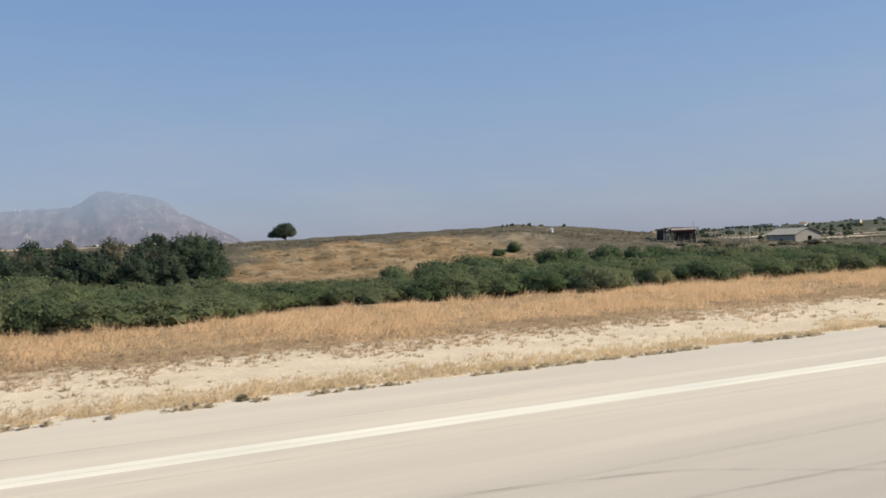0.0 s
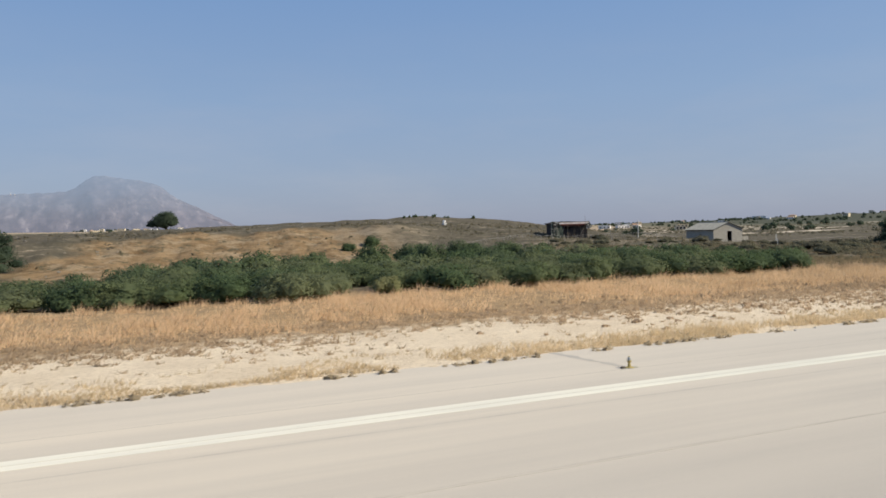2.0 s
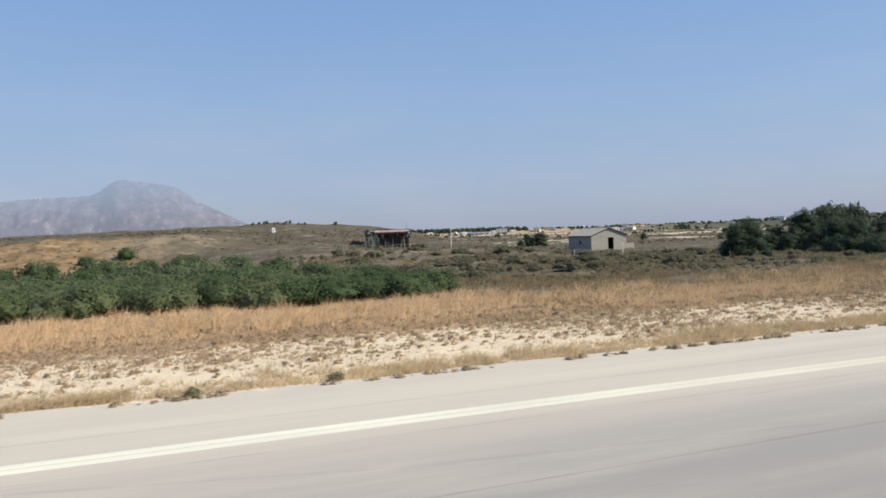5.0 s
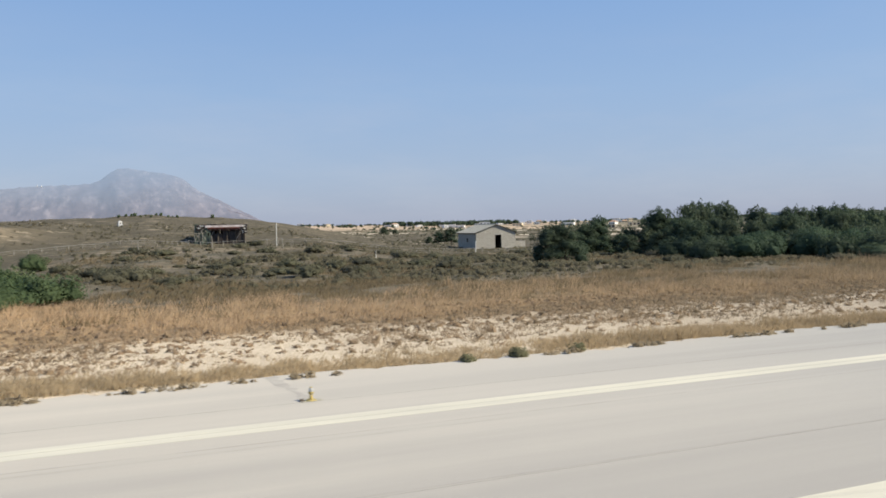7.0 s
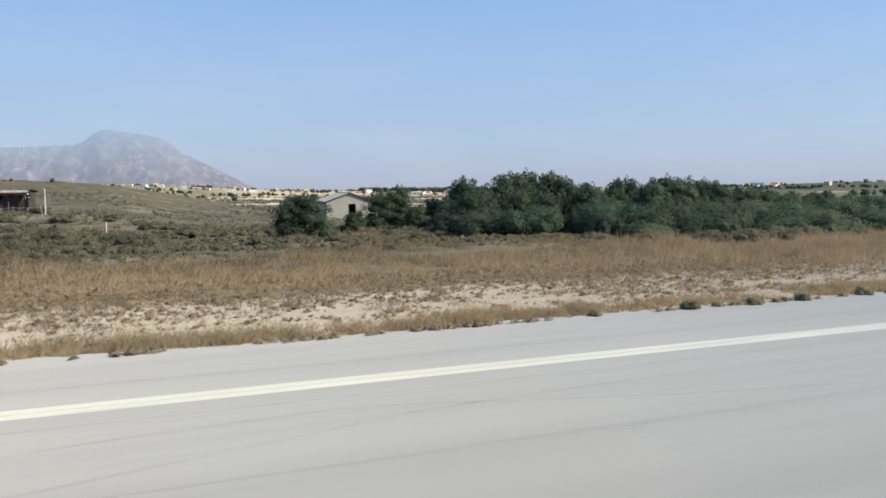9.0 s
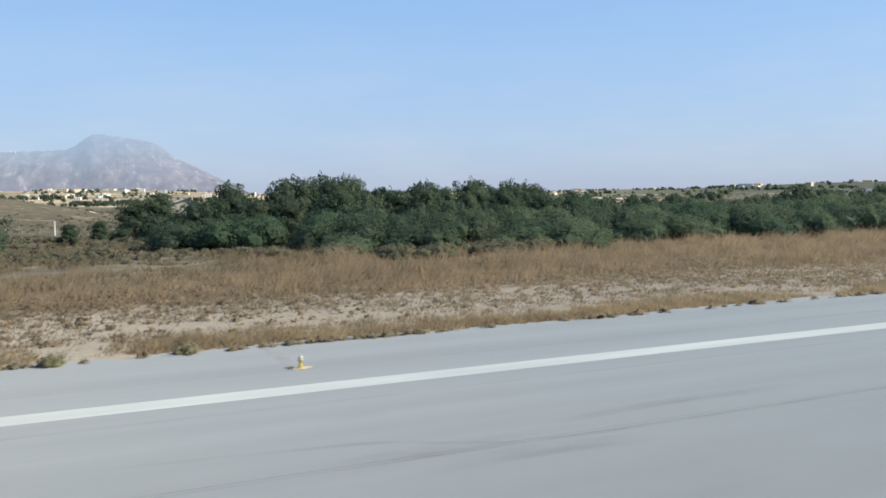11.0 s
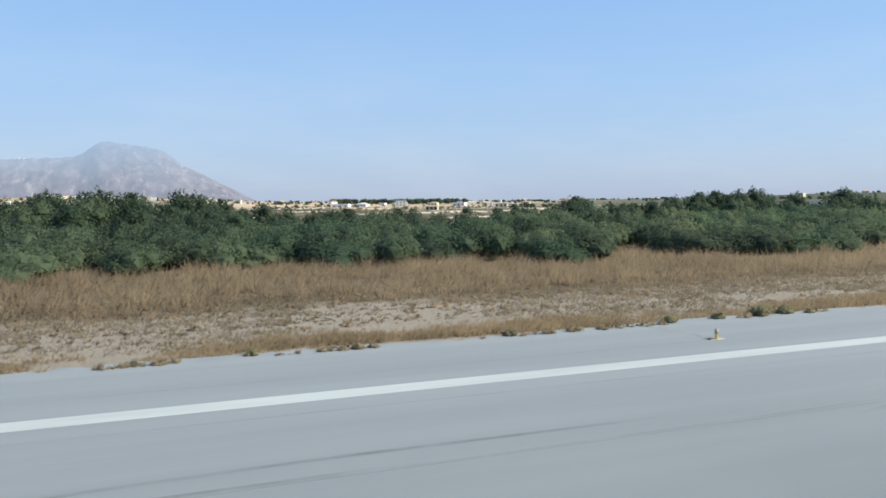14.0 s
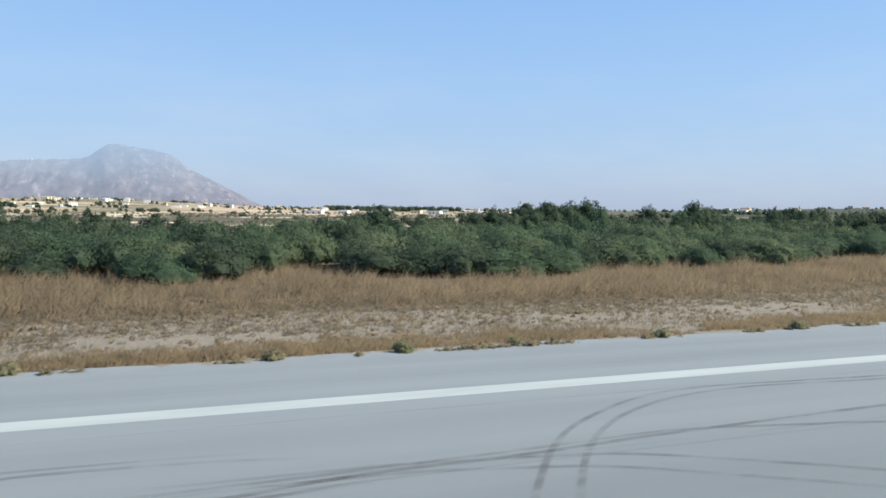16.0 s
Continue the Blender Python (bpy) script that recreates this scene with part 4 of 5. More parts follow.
    R = [bush_kind(35 + i, 3.2, 1.35, 900, M_LEAF_R, "low dull olive-brown shrub on the open heath", 0.12, "heath_shrub") for i in range(2)]
    rr = random.Random(77)
    spots = [(90, 112, 0.9), (101, 117, 0.7), (116.2, 124.5, 0.9), (119.5, 131.5, 1.0), (99.0, 81.3, 1.15), (100.5, 80.2, 1.25), (97.2, 84, 1.1), (102.8, 86.5, 0.7), (103.8, 72.4, 0.95), (105.9, 76.9, 0.7), (114.5, 79.5, 0.8), (117, 89.3, 1.1), (116.1, 74.5, 1.2), (121.3, 84.6, 0.8), (124.8, 85, 1.2), (123.9, 107, 1.0), (130.2, 81.9, 0.9), (131.8, 76.3, 1.2), (93.5, 95, 1.1), (180, 57, 1.25), (183, 55.5, 1.2), (188.5, 57.5, 1.35), (193, 58.5, 1.2), (176.5, 61, 1.3), (172, 64, 1.1)]
    spots += [(rr.uniform(98, 176), rr.uniform(74, 114), rr.uniform(0.35, 0.95)) for _ in range(70)]
    for i, (x, y, s) in enumerate(spots):
        place(R[i % 2], x, y, s * 0.9, x * 3.1, rr.uniform(0.75, 1.05), group="low shrubs on the heath")
    for o in A + B + P + Q + F + A2 + R + [C, B2]:
        drop_kind(o)


hedge()


def wind_tree():
    """A lone tree bent by the wind: short leaning trunk with limbs under a dense crown that tapers to one side."""
    rng = np.random.default_rng(77)
    top = empty("tree", Matrix.Translation((42.8, 191.5, float(land(42.8, 191.5)) - 0.3)), "lone dark wind-shaped evergreen tree on the hill crest", "tree")
    lobes = [(0.3, 0, 3.0, 2.6, 2.3, 1.35), (1.6, 0.3, 3.2, 2.0, 1.9, 1.25), (-1.5, -0.2, 2.7, 1.9, 1.7, 1.0), (-2.9, 0.1, 2.3, 1.3, 1.2, 0.65), (2.8, -0.2, 2.8, 1.1, 1.1, 0.8), (0.9, -0.8, 3.7, 1.5, 1.3, 0.8), (-0.4, 0.6, 3.5, 1.3, 1.2, 0.7), (-3.7, 0.2, 2.1, 0.7, 0.7, 0.35), (1.9, -1.2, 2.5, 1.2, 1.0, 0.7)]
    bm = rod((0.9, 0, -0.5), (0.5, 0, 1.0), 0.34, 0.26, 8)
    lobes = [(x * 0.84, y, z - 0.40, rx * 0.84, ry, rz * 1.42) for x, y, z, rx, ry, rz in lobes]
    for x, y, z, *_ in lobes:
        fork = Vector((0.5, 0, 0.9))
        mid = fork.lerp(Vector((x, y, z)), 0.5) + Vector((0, 0, 0.15))
        rod(fork, mid, 0.14, 0.09, 6, bm)
        rod(mid, (x, y, z), 0.09, 0.03, 5, bm)
    part("trunk", bm, M_BARK, top)
    part_mesh("crown", soup("crown", join_soup(leaf_cards(rng, lobes, 5200, 0.2), lump_core(rng, lobes, 0.82)), M_LEAF_D), top)


def trees():
    rng = random.Random(5)
    wood = "dark green bushy evergreen tree in a dense grove"
    T = [tree_kind(40 + i, 6.4, 6.0, 3500, M_LEAF_D, wood, 0.165, 0.0) for i in range(3)]
    V = [tree_kind(46 + i, 6.4, 6.0, 1600, M_LEAF_D, wood, 0.25, 0.0) for i in range(2)]
    U = [tree_kind(50 + i, 6.0, 6.0, 3300, M_LEAF_E, "grey-green feathery tree in a dense grove", 0.17, 0.0) for i in range(2)]
    O = tree_kind(58, 6.2, 6.0, 1500, M_LEAF_R, "dull olive-brown tree in a dense grove", 0.22, 0.0)
    grp = "grove of evergreen trees"
    # grove beyond the open heath: its skyline rises and falls
    for y0, step, low, high in ((82, 5.2, 0.76, 0.88), (90, 4.6, 0.84, 0.96), (98, 4.6, 0.88, 1.02)):
        x = 164 if y0 > 83 else 168
        while x < 352:
            y = y0 + rng.uniform(-2.0, 2.0)
            cap = skyline(x, y)
            tall = max(2.2, cap * rng.uniform(low, high))
            late = x > 228
            kind = rng.choice(V) if y0 > 93 else rng.choice(T) if rng.random() < (0.45 if late else 0.85) else rng.choice(U)
            wide = min(1.15, max(0.62, tall / 6.2)) * rng.uniform(0.85, 1.1)
            place(kind, x, y, wide, rng.uniform(0, 6.28), tall / (6.25 * wide), group=grp)
            x += step * rng.uniform(0.7, 1.2) * (0.8 if wide < 0.75 else 1.0)
    for x, y, h in ((147.2, 83.5, 4.5), (148.9, 83.0, 4.9), (155.8, 91, 2.3), (158.6, 98, 2.6), (162.2, 100, 5.0), (165.0, 101, 5.5), (169.3, 99, 3.9), (185.6, 103, 7.6), (189, 102, 7.1), (181, 99, 7.3), (197.5, 95, 6.4), (202.5, 92, 6.7), (212.7, 97, 6.3), (173, 97, 6.5), (285, 97, 5.6), (287.4, 96.5, 5.9), (292.4, 93.5, 6.4), (290, 95, 5.8), (309.8, 92.6, 6.2), (313, 93.5, 5.6), (279, 95, 5.5)):
        place(rng.choice(T), x, y, h / 6.25 * 1.08, x * 2.1, 1 / 1.08, label="dark green bushy evergreen tree at the edge of the grove", group=grp)
    # woods behind the thicket at the start
    for y0, step, end, low, high in ((90, 4.2, 11.5, 4.3, 5.4), (97, 4.4, 13.5, 5.2, 6.0), (105, 4.4, 14.5, 5.6, 6.4), (114, 4.6, 15.5, 5.9, 6.7), (124, 5.5, 14, 5.9, 6.6)):
        x = -34.0
        while x < end:
            h = rng.uniform(low, high)
            k = rng.random()
            kind = O if k < 0.2 else rng.choice(T) if k < 0.6 and y0 < 110 else rng.choice(V)
            place(kind, x, y0 + rng.uniform(-2.4, 2.4), h / 6.8, rng.uniform(0, 6.28), 1.0, label="tall dark tree in the woods behind the thicket", group="woods behind the thicket")
            x += step * rng.uniform(0.75, 1.2)
    for x, y, h in ((12.6, 109, 6.9), (11.0, 106, 6.8), (15.2, 116, 6.6), (16.5, 120, 5.6)):
        place(rng.choice(T), x, y, h / 6.2, x, 1.0, label="tall dark tree in the woods behind the thicket", group="woods behind the thicket")
    # far ones on the plain
    for x, y, s in ((181.5, 200, 0.86), (178.4, 201, 0.66), (175.2, 200, 0.42), (213.5, 365, 0.75), (219.5, 366, 0.52), (214, 262, 0.6), (230, 300, 0.6), (246, 240, 0.5)):
        place(rng.choice(V), x, y, s, x, 0.8, label="round dark tree on the sandy plain")
    for o in T + U + V + [O]:
        drop_kind(o)
    wind_tree()
    S = bush_kind(81, 1.5, 1.5, 500, M_LEAF_B, "small dark shrub on the hill crest", 0.14)
    for i in range(12):
        place(S, 98.5 + i * 1.05 + rng.uniform(-0.3, 0.3), 181 + rng.uniform(-2, 2), rng.uniform(0.3, 0.52), i, group="shrubs on the hill crest")
    place(S, 117.5, 183, 0.6)
    drop_kind(S)


trees()


def weeds_at_edge():
    kinds = [bush_kind(90 + i, 1.0, 0.7, 420, M_LEAF_W, "small green weed clump at the pavement edge", 0.09, "weed") for i in range(2)]
    spots = ((112.1, 26.9, 0.75), (114.2, 26.95, 0.9), (116.8, 27.0, 0.8), (158.7, 26.8, 0.9), (162.6, 26.95, 1.0), (226.3, 27.0, 0.8), (228.8, 27.0, 0.75), (231.0, 26.95, 1.1), (232.4, 27.0, 0.9), (240.3, 26.9, 0.9), (244.9, 26.95, 1.0),
             (249.4, 27.1, 0.7), (255.8, 26.9, 0.9), (152.6, 26.9, 1.0), (155.8, 26.7, 0.8), (148.0, 27.0, 0.7), (5.3, 27.2, 0.6), (66.5, 26.9, 0.6), (73.3, 27.2, 0.7), (78.1, 27.4, 0.7), (186.2, 26.9, 0.6), (197.8, 26.9, 0.7), (209.5, 27.0, 0.6), (219, 26.9, 0.7), (263, 27, 0.9), (274, 26.9, 0.8))
    for i, (x, y, s) in enumerate(spots):
        place(kinds[i % 2], x, y - 0.35, s * 0.8, i * 1.3, 0.85, 0.0, group="weed clumps at the pavement edge")
    for o in kinds:
        drop_kind(o)


weeds_at_edge()


def blades(rng, x, y, h, w, n, lean=0.35, spread=0.12):
    """n blades for each tuft at x, y: loose triangles."""
    k = len(x)
    X, Y, Hh = np.repeat(x, n), np.repeat(y, n), np.repeat(h, n) * (0.6 + 0.6 * rng.random(k * n))
    bx, by = X + rng.normal(size=k * n) * spread, Y + rng.normal(size=k * n) * spread
    bz = land(bx, by) - 0.02
    a = rng.random(k * n) * math.pi
    dx, dy = np.cos(a) * w / 2, np.sin(a) * w / 2
    tx, ty = bx + rng.normal(size=k * n) * lean * Hh + 0.15 * Hh, by + rng.normal(size=k * n) * lean * Hh
    return np.stack([np.stack([bx - dx, by - dy, bz], 1), np.stack([bx + dx, by + dy, bz], 1), np.stack([tx, ty, bz + Hh], 1)], 1), rng.normal(size=(k * n, 3)) * 0.2 + np.array([-0.12, -0.6, 0.75])


def lumps(rng, x, y, r, n=14, flat=0.7, size=0.34):
    """Small cushion plants: n loose triangles over a low dome each."""
    k = len(x)
    X, Y, R = np.repeat(x, n), np.repeat(y, n), np.repeat(r, n)
    Z = land(X, Y)
    d = rng.normal(size=(k * n, 3))
    d[:, 2] = np.abs(d[:, 2])
    d /= np.linalg.norm(d, axis=1)[:, None]
    c = np.stack([X, Y, Z], 1) + d * R[:, None] * np.array([1, 1, flat]) * 0.75
    e1, e2 = rng.normal(size=(k * n, 3)), rng.normal(size=(k * n, 3))
    s = R[:, None] * size
    e2[:, 2] = np.abs(e2[:, 2]) + 0.4
    return np.stack([c - e1 * s, c + e1 * s, c + e2 * s], 1), 0.45 * d + np.array([-0.1, -0.45, 0.6]) + rng.normal(size=(k * n, 3)) * 0.12


def patchy(x, y, scale, seed):
    return np.array([noise.noise(Vector((a * scale, b * scale, seed))) for a, b in zip(x, y)])


def grasses():
    rng = np.random.default_rng(12)
    # tall golden grass before the thicket, thinning out over the sand
    k = 92000
    x, y = rng.uniform(-22, 345, k), rng.uniform(34, 64, k)
    p = patchy(x, y, 0.10, 1.0) + 0.35 * patchy(x, y, 0.4, 2.0)
    late = smooth(140, 175, x)
    full = smooth(36.5, 44.5, y + 3.0 * p + 2.4 * late) ** 1.6
    far = np.where(x < 99, 59.5, np.where(x < 170, 59 + 9 * p, 66))
    thick = np.where((x > 97) & (x < 168), 0.78 - 0.030 * (y - 44) + 0.9 * p, 0.86 + 0.8 * p)
    tuft = patchy(x * 0.8, y, 0.85, 31.0) + 0.5 * patchy(x, y, 0.3, 32.0)
    keep = (y < far) & (rng.random(k) < full * thick * np.clip(0.85 + 1.1 * tuft, 0.25, 1.3))
    x, y, p, full, tuft = x[keep], y[keep], p[keep], full[keep], tuft[keep]
    h = (0.20 + 0.26 * rng.random(len(x)) + 0.2 * p + 0.95 * np.clip(tuft, -0.15, 0.6)) * (0.35 + 0.65 * full) * (1 + 0.35 * smooth(140, 175, x))
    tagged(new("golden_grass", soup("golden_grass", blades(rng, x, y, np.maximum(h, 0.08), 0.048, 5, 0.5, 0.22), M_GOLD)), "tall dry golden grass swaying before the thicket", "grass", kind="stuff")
    # grass among the heath
    k = 60000
    x, y = rng.uniform(92, 187, k), 46 + 84 * rng.random(k) ** 1.3
    p = patchy(x * 0.6, y, 0.10, 5.0) + 0.5 * patchy(x * 0.7, y, 0.45, 15.0)
    keep = (p > -0.12 + 0.005 * (y - 50)) & (rng.random(k) < 1.1 - (y - 50) / 90) & (rng.random(k) < 0.25 + 0.75 * smooth(50, 62, y + 6 * p))
    x, y = x[keep], y[keep]
    tagged(new("heath_grass", soup("heath_grass", blades(rng, x, y, 0.18 + 0.34 * rng.random(len(x)), 0.07, 4, 0.45, 0.3), M_DULL)), "patches of dull brown grass on the dark heath", "grass", kind="stuff")
    # low dark shrubs in bands across the heath
    k = 2400
    x, y = rng.uniform(92, 182, k), 64 + 52 * rng.random(k) ** 1.1
    keep = patchy(x * 0.4, y, 0.14, 21.0) > 0.14
    x, y = x[keep], y[keep]
    tagged(new("low_shrubs", soup("low_shrubs", lumps(rng, x, y, 0.16 + 0.44 * rng.random(len(x)) ** 2.2, 90, 0.7, 0.19), M_SHRUB)), "low dark olive shrubs in bands across the heath", "shrubs", kind="stuff")
    k = 4200
    x, y = rng.uniform(108, 178, k), rng.uniform(69, 106, k)
    keep = patchy(x * 0.35, y, 0.12, 23.0) + 0.5 * patchy(x * 0.4, y, 0.4, 24.0) > np.where(y > 84, -0.04, 0.02)
    x, y = x[keep], y[keep]
    tagged(new("dark_scrub", soup("dark_scrub", lumps(rng, x, y, (0.25 + 0.45 * rng.random(len(x)) ** 2) * np.where(y > 84, 1.0, 0.8), 52, 0.75, 0.23), M_SHRUB)), "dense dark scrub before the house and grove", "scrub", kind="stuff")
    # straw along the pavement
    k = 25000
    x = rng.uniform(-22, 345, k)
    y = 27.15 + 0.25 * np.sin(x * 0.21) + np.abs(rng.normal(size=k)) * 1.4
    p = patchy(x, y, 0.16, 3.0) + 0.5 * patchy(x, y, 0.6, 4.0)
    keep = (p > np.where(x < 75, -0.26, -0.24)) & (y < 31)
    x, y, p = x[keep], y[keep], p[keep]
    h = 0.09 + 0.18 * rng.random(len(x)) + 0.16 * np.clip(p, 0, 1)
    near = blades(rng, x, y, h, 0.044, 6, 0.45, 0.10)
    k = 30000
    x = rng.uniform(44, 345, k)
    y = 27.35 + 0.3 * np.sin(x * 0.13) + np.abs(rng.normal(size=k)) * 0.95
    p = patchy(x * 0.5, y, 0.30, 53.0) + 0.6 * patchy(x, y, 0.9, 54.0)
    keep = (rng.random(k) < smooth(44, 72, x)) & (p > 0.0 + 0.15 * (y - 28)) & (y < 30.6)
    x, y, p = x[keep], y[keep], p[keep]
    h = (0.08 + 0.20 * rng.random(len(x)) + 0.55 * np.clip(p, 0, 0.7)) * (1 - 0.25 * smooth(150, 190, x))
    fringe = blades(rng, x, y, h, 0.035, 6, 0.4, 0.11)
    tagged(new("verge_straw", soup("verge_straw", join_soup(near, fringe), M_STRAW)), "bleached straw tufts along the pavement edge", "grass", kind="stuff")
    # weeds in the crumbled edge
    k = 4200
    x = rng.uniform(-20, 340, k)
    y = 26.40 + 0.10 * np.sin(x * 0.05) + rng.normal(size=k) * 0.07
    keep = patchy(x, y * 0.2, 0.30, 8.0) + 0.9 * patchy(x, y * 0.2, 1.1, 18.0) > 0.06
    x, y = x[keep], y[keep]
    tagged(new("edge_weeds", soup("edge_weeds", lumps(rng, x, y, (0.06 + 0.15 * rng.random(len(x)) ** 1.5) * (1 + 0.15 * smooth(75, 100, x)), 24, 1.2, 0.26), M_EDGE)), "withered brown weeds in the crumbled pavement edge", "weeds", kind="stuff")
    # withered cushions on the bare sand
    k = 40000
    x, y = rng.uniform(-22, 345, k), 30.3 + 12.2 * rng.random(k) ** 0.8
    p = patchy(x * 0.5, y, 0.20, 6.0) + 0.7 * patchy(x * 0.6, y, 0.6, 7.0)
    keep = rng.random(k) < np.clip(0.36 + 0.30 * (y - 34) / 6 + 0.6 * p + np.where(x > 85, 0.14, 0) - 0.26 * smooth(130, 165, x), 0.04, 1) * (1 - 0.65 * (1 - smooth(33.0, 36.5, y + 6 * patchy(x * 0.3, y, 0.12, 26.0))) * (1 - smooth(55, 100, x)))
    keep &= rng.random(k) > 0.60 * smooth(70, 95, x) * (1 - 0.7 * smooth(158, 182, x))
    x, y = x[keep], y[keep]
    tagged(new("sand_weeds", soup("sand_weeds", blades(rng, x, y, 0.08 + 0.20 * rng.random(len(x)) ** 1.6, 0.07, 9, 0.8, 0.085), M_WEED)), "withered brown cushion weeds dotted over bare sand", "weeds", kind="stuff")
    # rounded cushions further on, scattered singly and in streaks along the runway
    k = 36000
    x, y = rng.uniform(40, 345, k), 29.4 + 16.5 * rng.random(k) ** 0.9
    p = patchy(x * 0.22, y, 0.45, 51.0) + 0.7 * patchy(x * 0.35, y, 1.1, 52.0)
    keep = (rng.random(k) < smooth(40, 95, x)) & (rng.random(k) < np.clip(0.27 + 0.042 * (y - 31) + 0.75 * p, 0.05, 0.85))
    x, y = x[keep], y[keep]
    r = (0.06 + 0.17 * rng.random(len(x)) ** 2.4) * (1 - 0.2 * smooth(150, 190, x))
    tagged(new("sand_cushions", soup("sand_cushions", lumps(rng, x, y, r, 15, 0.62, 0.32), M_CUSHION)), "rounded withered brown cushion plants scattered over bare sand", "weeds", kind="stuff")
    k = 26000
    x, y = rng.uniform(60, 345, k), rng.uniform(28.5, 42, k)
    p = patchy(x * 0.45, y, 0.22, 16.0) + 0.6 * patchy(x * 0.5, y, 0.7, 17.0)
    keep = (rng.random(k) < smooth(50, 110, x)) & (p > 0.12 - 0.028 * (y - 30) - 0.16 * smooth(170, 205, x))
    x, y = x[keep], y[keep]
    tagged(new("withered_grass", soup("withered_grass", blades(rng, x, y, 0.10 + 0.16 * rng.random(len(x)), 0.05, 6, 0.6, 0.18), M_WEED)), "short withered grass in streaks over bare sand", "grass", kind="stuff")
    # heath scrub on the slope
    k = 40000
    x, y = rng.uniform(10, 182, k), rng.uniform(62, 186, k)
    p = patchy(x, y, 0.06, 9.0) + 0.5 * patchy(x, y, 0.2, 10.0)
    open_land = (x > 92) | (y > 146)
    keep = (open_land | ((y > 108) & (rng.random(k) < 0.16))) & (rng.random(k) < 0.35 + 1.2 * p) & (rng.random(k) > smooth(150, 172, y))
    x, y = x[keep], y[keep]
    tagged(new("heath_scrub", soup("heath_scrub", lumps(rng, x, y, 0.10 + 0.36 * rng.random(len(x)) ** 3, 12, 0.7, 0.28), M_HEATH)), "low brown and olive heath scrub on the slope", "scrub", kind="stuff")
    # rubble on the cut bank and hill
    k = 500
    x, y = rng.uniform(10, 118, k), rng.uniform(108, 165, k)
    keep = patchy(x, y, 0.12, 11.0) > 0.05
    x, y = x[keep], y[keep]
    tagged(new("rubble", soup("rubble", lumps(rng, x, y, 0.08 + 0.22 * rng.random(len(x)) ** 2, 14, 0.6), M_STONE)), "pale limestone rubble scattered on the cut bank", "rubble", kind="stuff")
    # scrub over the nearer plain
    k = 9000
    a, r = np.radians(rng.uniform(4, 48, k)), rng.uniform(130, 640, k)
    x, y = 110 + r * np.sin(a), r * np.cos(a)
    keep = (y > 118) & ((x > 150) | (y > 205)) & (patchy(x * 0.35, y, 0.03, 41.0) + 0.6 * patchy(x * 0.4, y, 0.1, 42.0) > -0.02)
    x, y, r = x[keep], y[keep], r[keep]
    tagged(new("plain_scrub", soup("plain_scrub", lumps(rng, x, y, (0.2 + 0.6 * rng.random(len(x)) ** 2) * (0.6 + r / 700), 12, 0.6, 0.36), M_SHRUB)), "low dark scrub scattered over the pale plain", "scrub", kind="stuff")
    # woods and hedgerows on the far plain
    out = []
    for _ in range(260):
        r, deg = rng.uniform(330, 2600), rng.uniform(-4, 44) if rng.random() < 0.85 else rng.uniform(44, 60)
        if 9 < deg < 34:
            r = 640 + 0.76 * r
        if 14 < deg < 28 and rng.random() < 0.6:
            continue
        az = radians(deg)
        cx, cy = 120 + r * math.sin(az), r * math.cos(az)
        n = rng.integers(1, 7)
        for q in range(n):
            px, py = cx + q * rng.uniform(4, 9), cy + rng.normal() * 4
            s = rng.uniform(1.0, 1.6 + 0.0009 * r)
            pz = float(land(px, py))
            t, f = leaf_cards(rng, [(0, 0, s * 0.8, s, s, s * 0.8), (s * 0.5, 0, s * 0.6, s * 0.7, s * 0.7, s * 0.6)], 84, s * 0.5)
            out.append((t + np.array([px, py, pz]), f))
    for _ in range(70):
        r, az = rng.uniform(380, 1100), radians(rng.uniform(10, 46))
        px, py, s = 150 + r * math.sin(az), r * math.cos(az), rng.uniform(0.7, 1.6)
        if py > 150:
            t, f = leaf_cards(rng, [(0, 0, s * 0.7, s * 1.3, s, s * 0.8), (s * 0.9, 0, s * 0.5, s * 0.9, s * 0.7, s * 0.6)], 70, s * 0.5)
            out.append((t + np.array([px, py, float(land(px, py))]), f))
    # a long belt of trees on the plain, and a row on the slope under the mountain
    belt = [(120 + 1450 * math.sin(radians(a)), 1450 * math.cos(radians(a)) + rng.normal() * 25, rng.uniform(4.3, 5.3)) for a in np.arange(16.6, 26.0, 0.12)]
    belt += [(160 + 1000 * math.tan(radians(a)), 1000 + rng.normal() * 20, rng.uniform(2.6, 4.2)) for a in np.arange(-8, -2, 0.42)]
    for px, py, s in belt:
        t, f = leaf_cards(rng, [(0, 0, s * 0.8, s, s, s * 0.8), (s * 0.6, 0, s * 0.6, s * 0.8, s * 0.7, s * 0.6)], 84, s * 0.5)
        out.append((t + np.array([px, py, float(land(px, py))]), f))
    tagged(new("far_woods", soup("far_woods", join_soup(*out), M_LEAF_D)), "dark trees and hedgerows scattered over the far plain", "woods", kind="stuff")


grasses()

# ---- runway edge lights ----


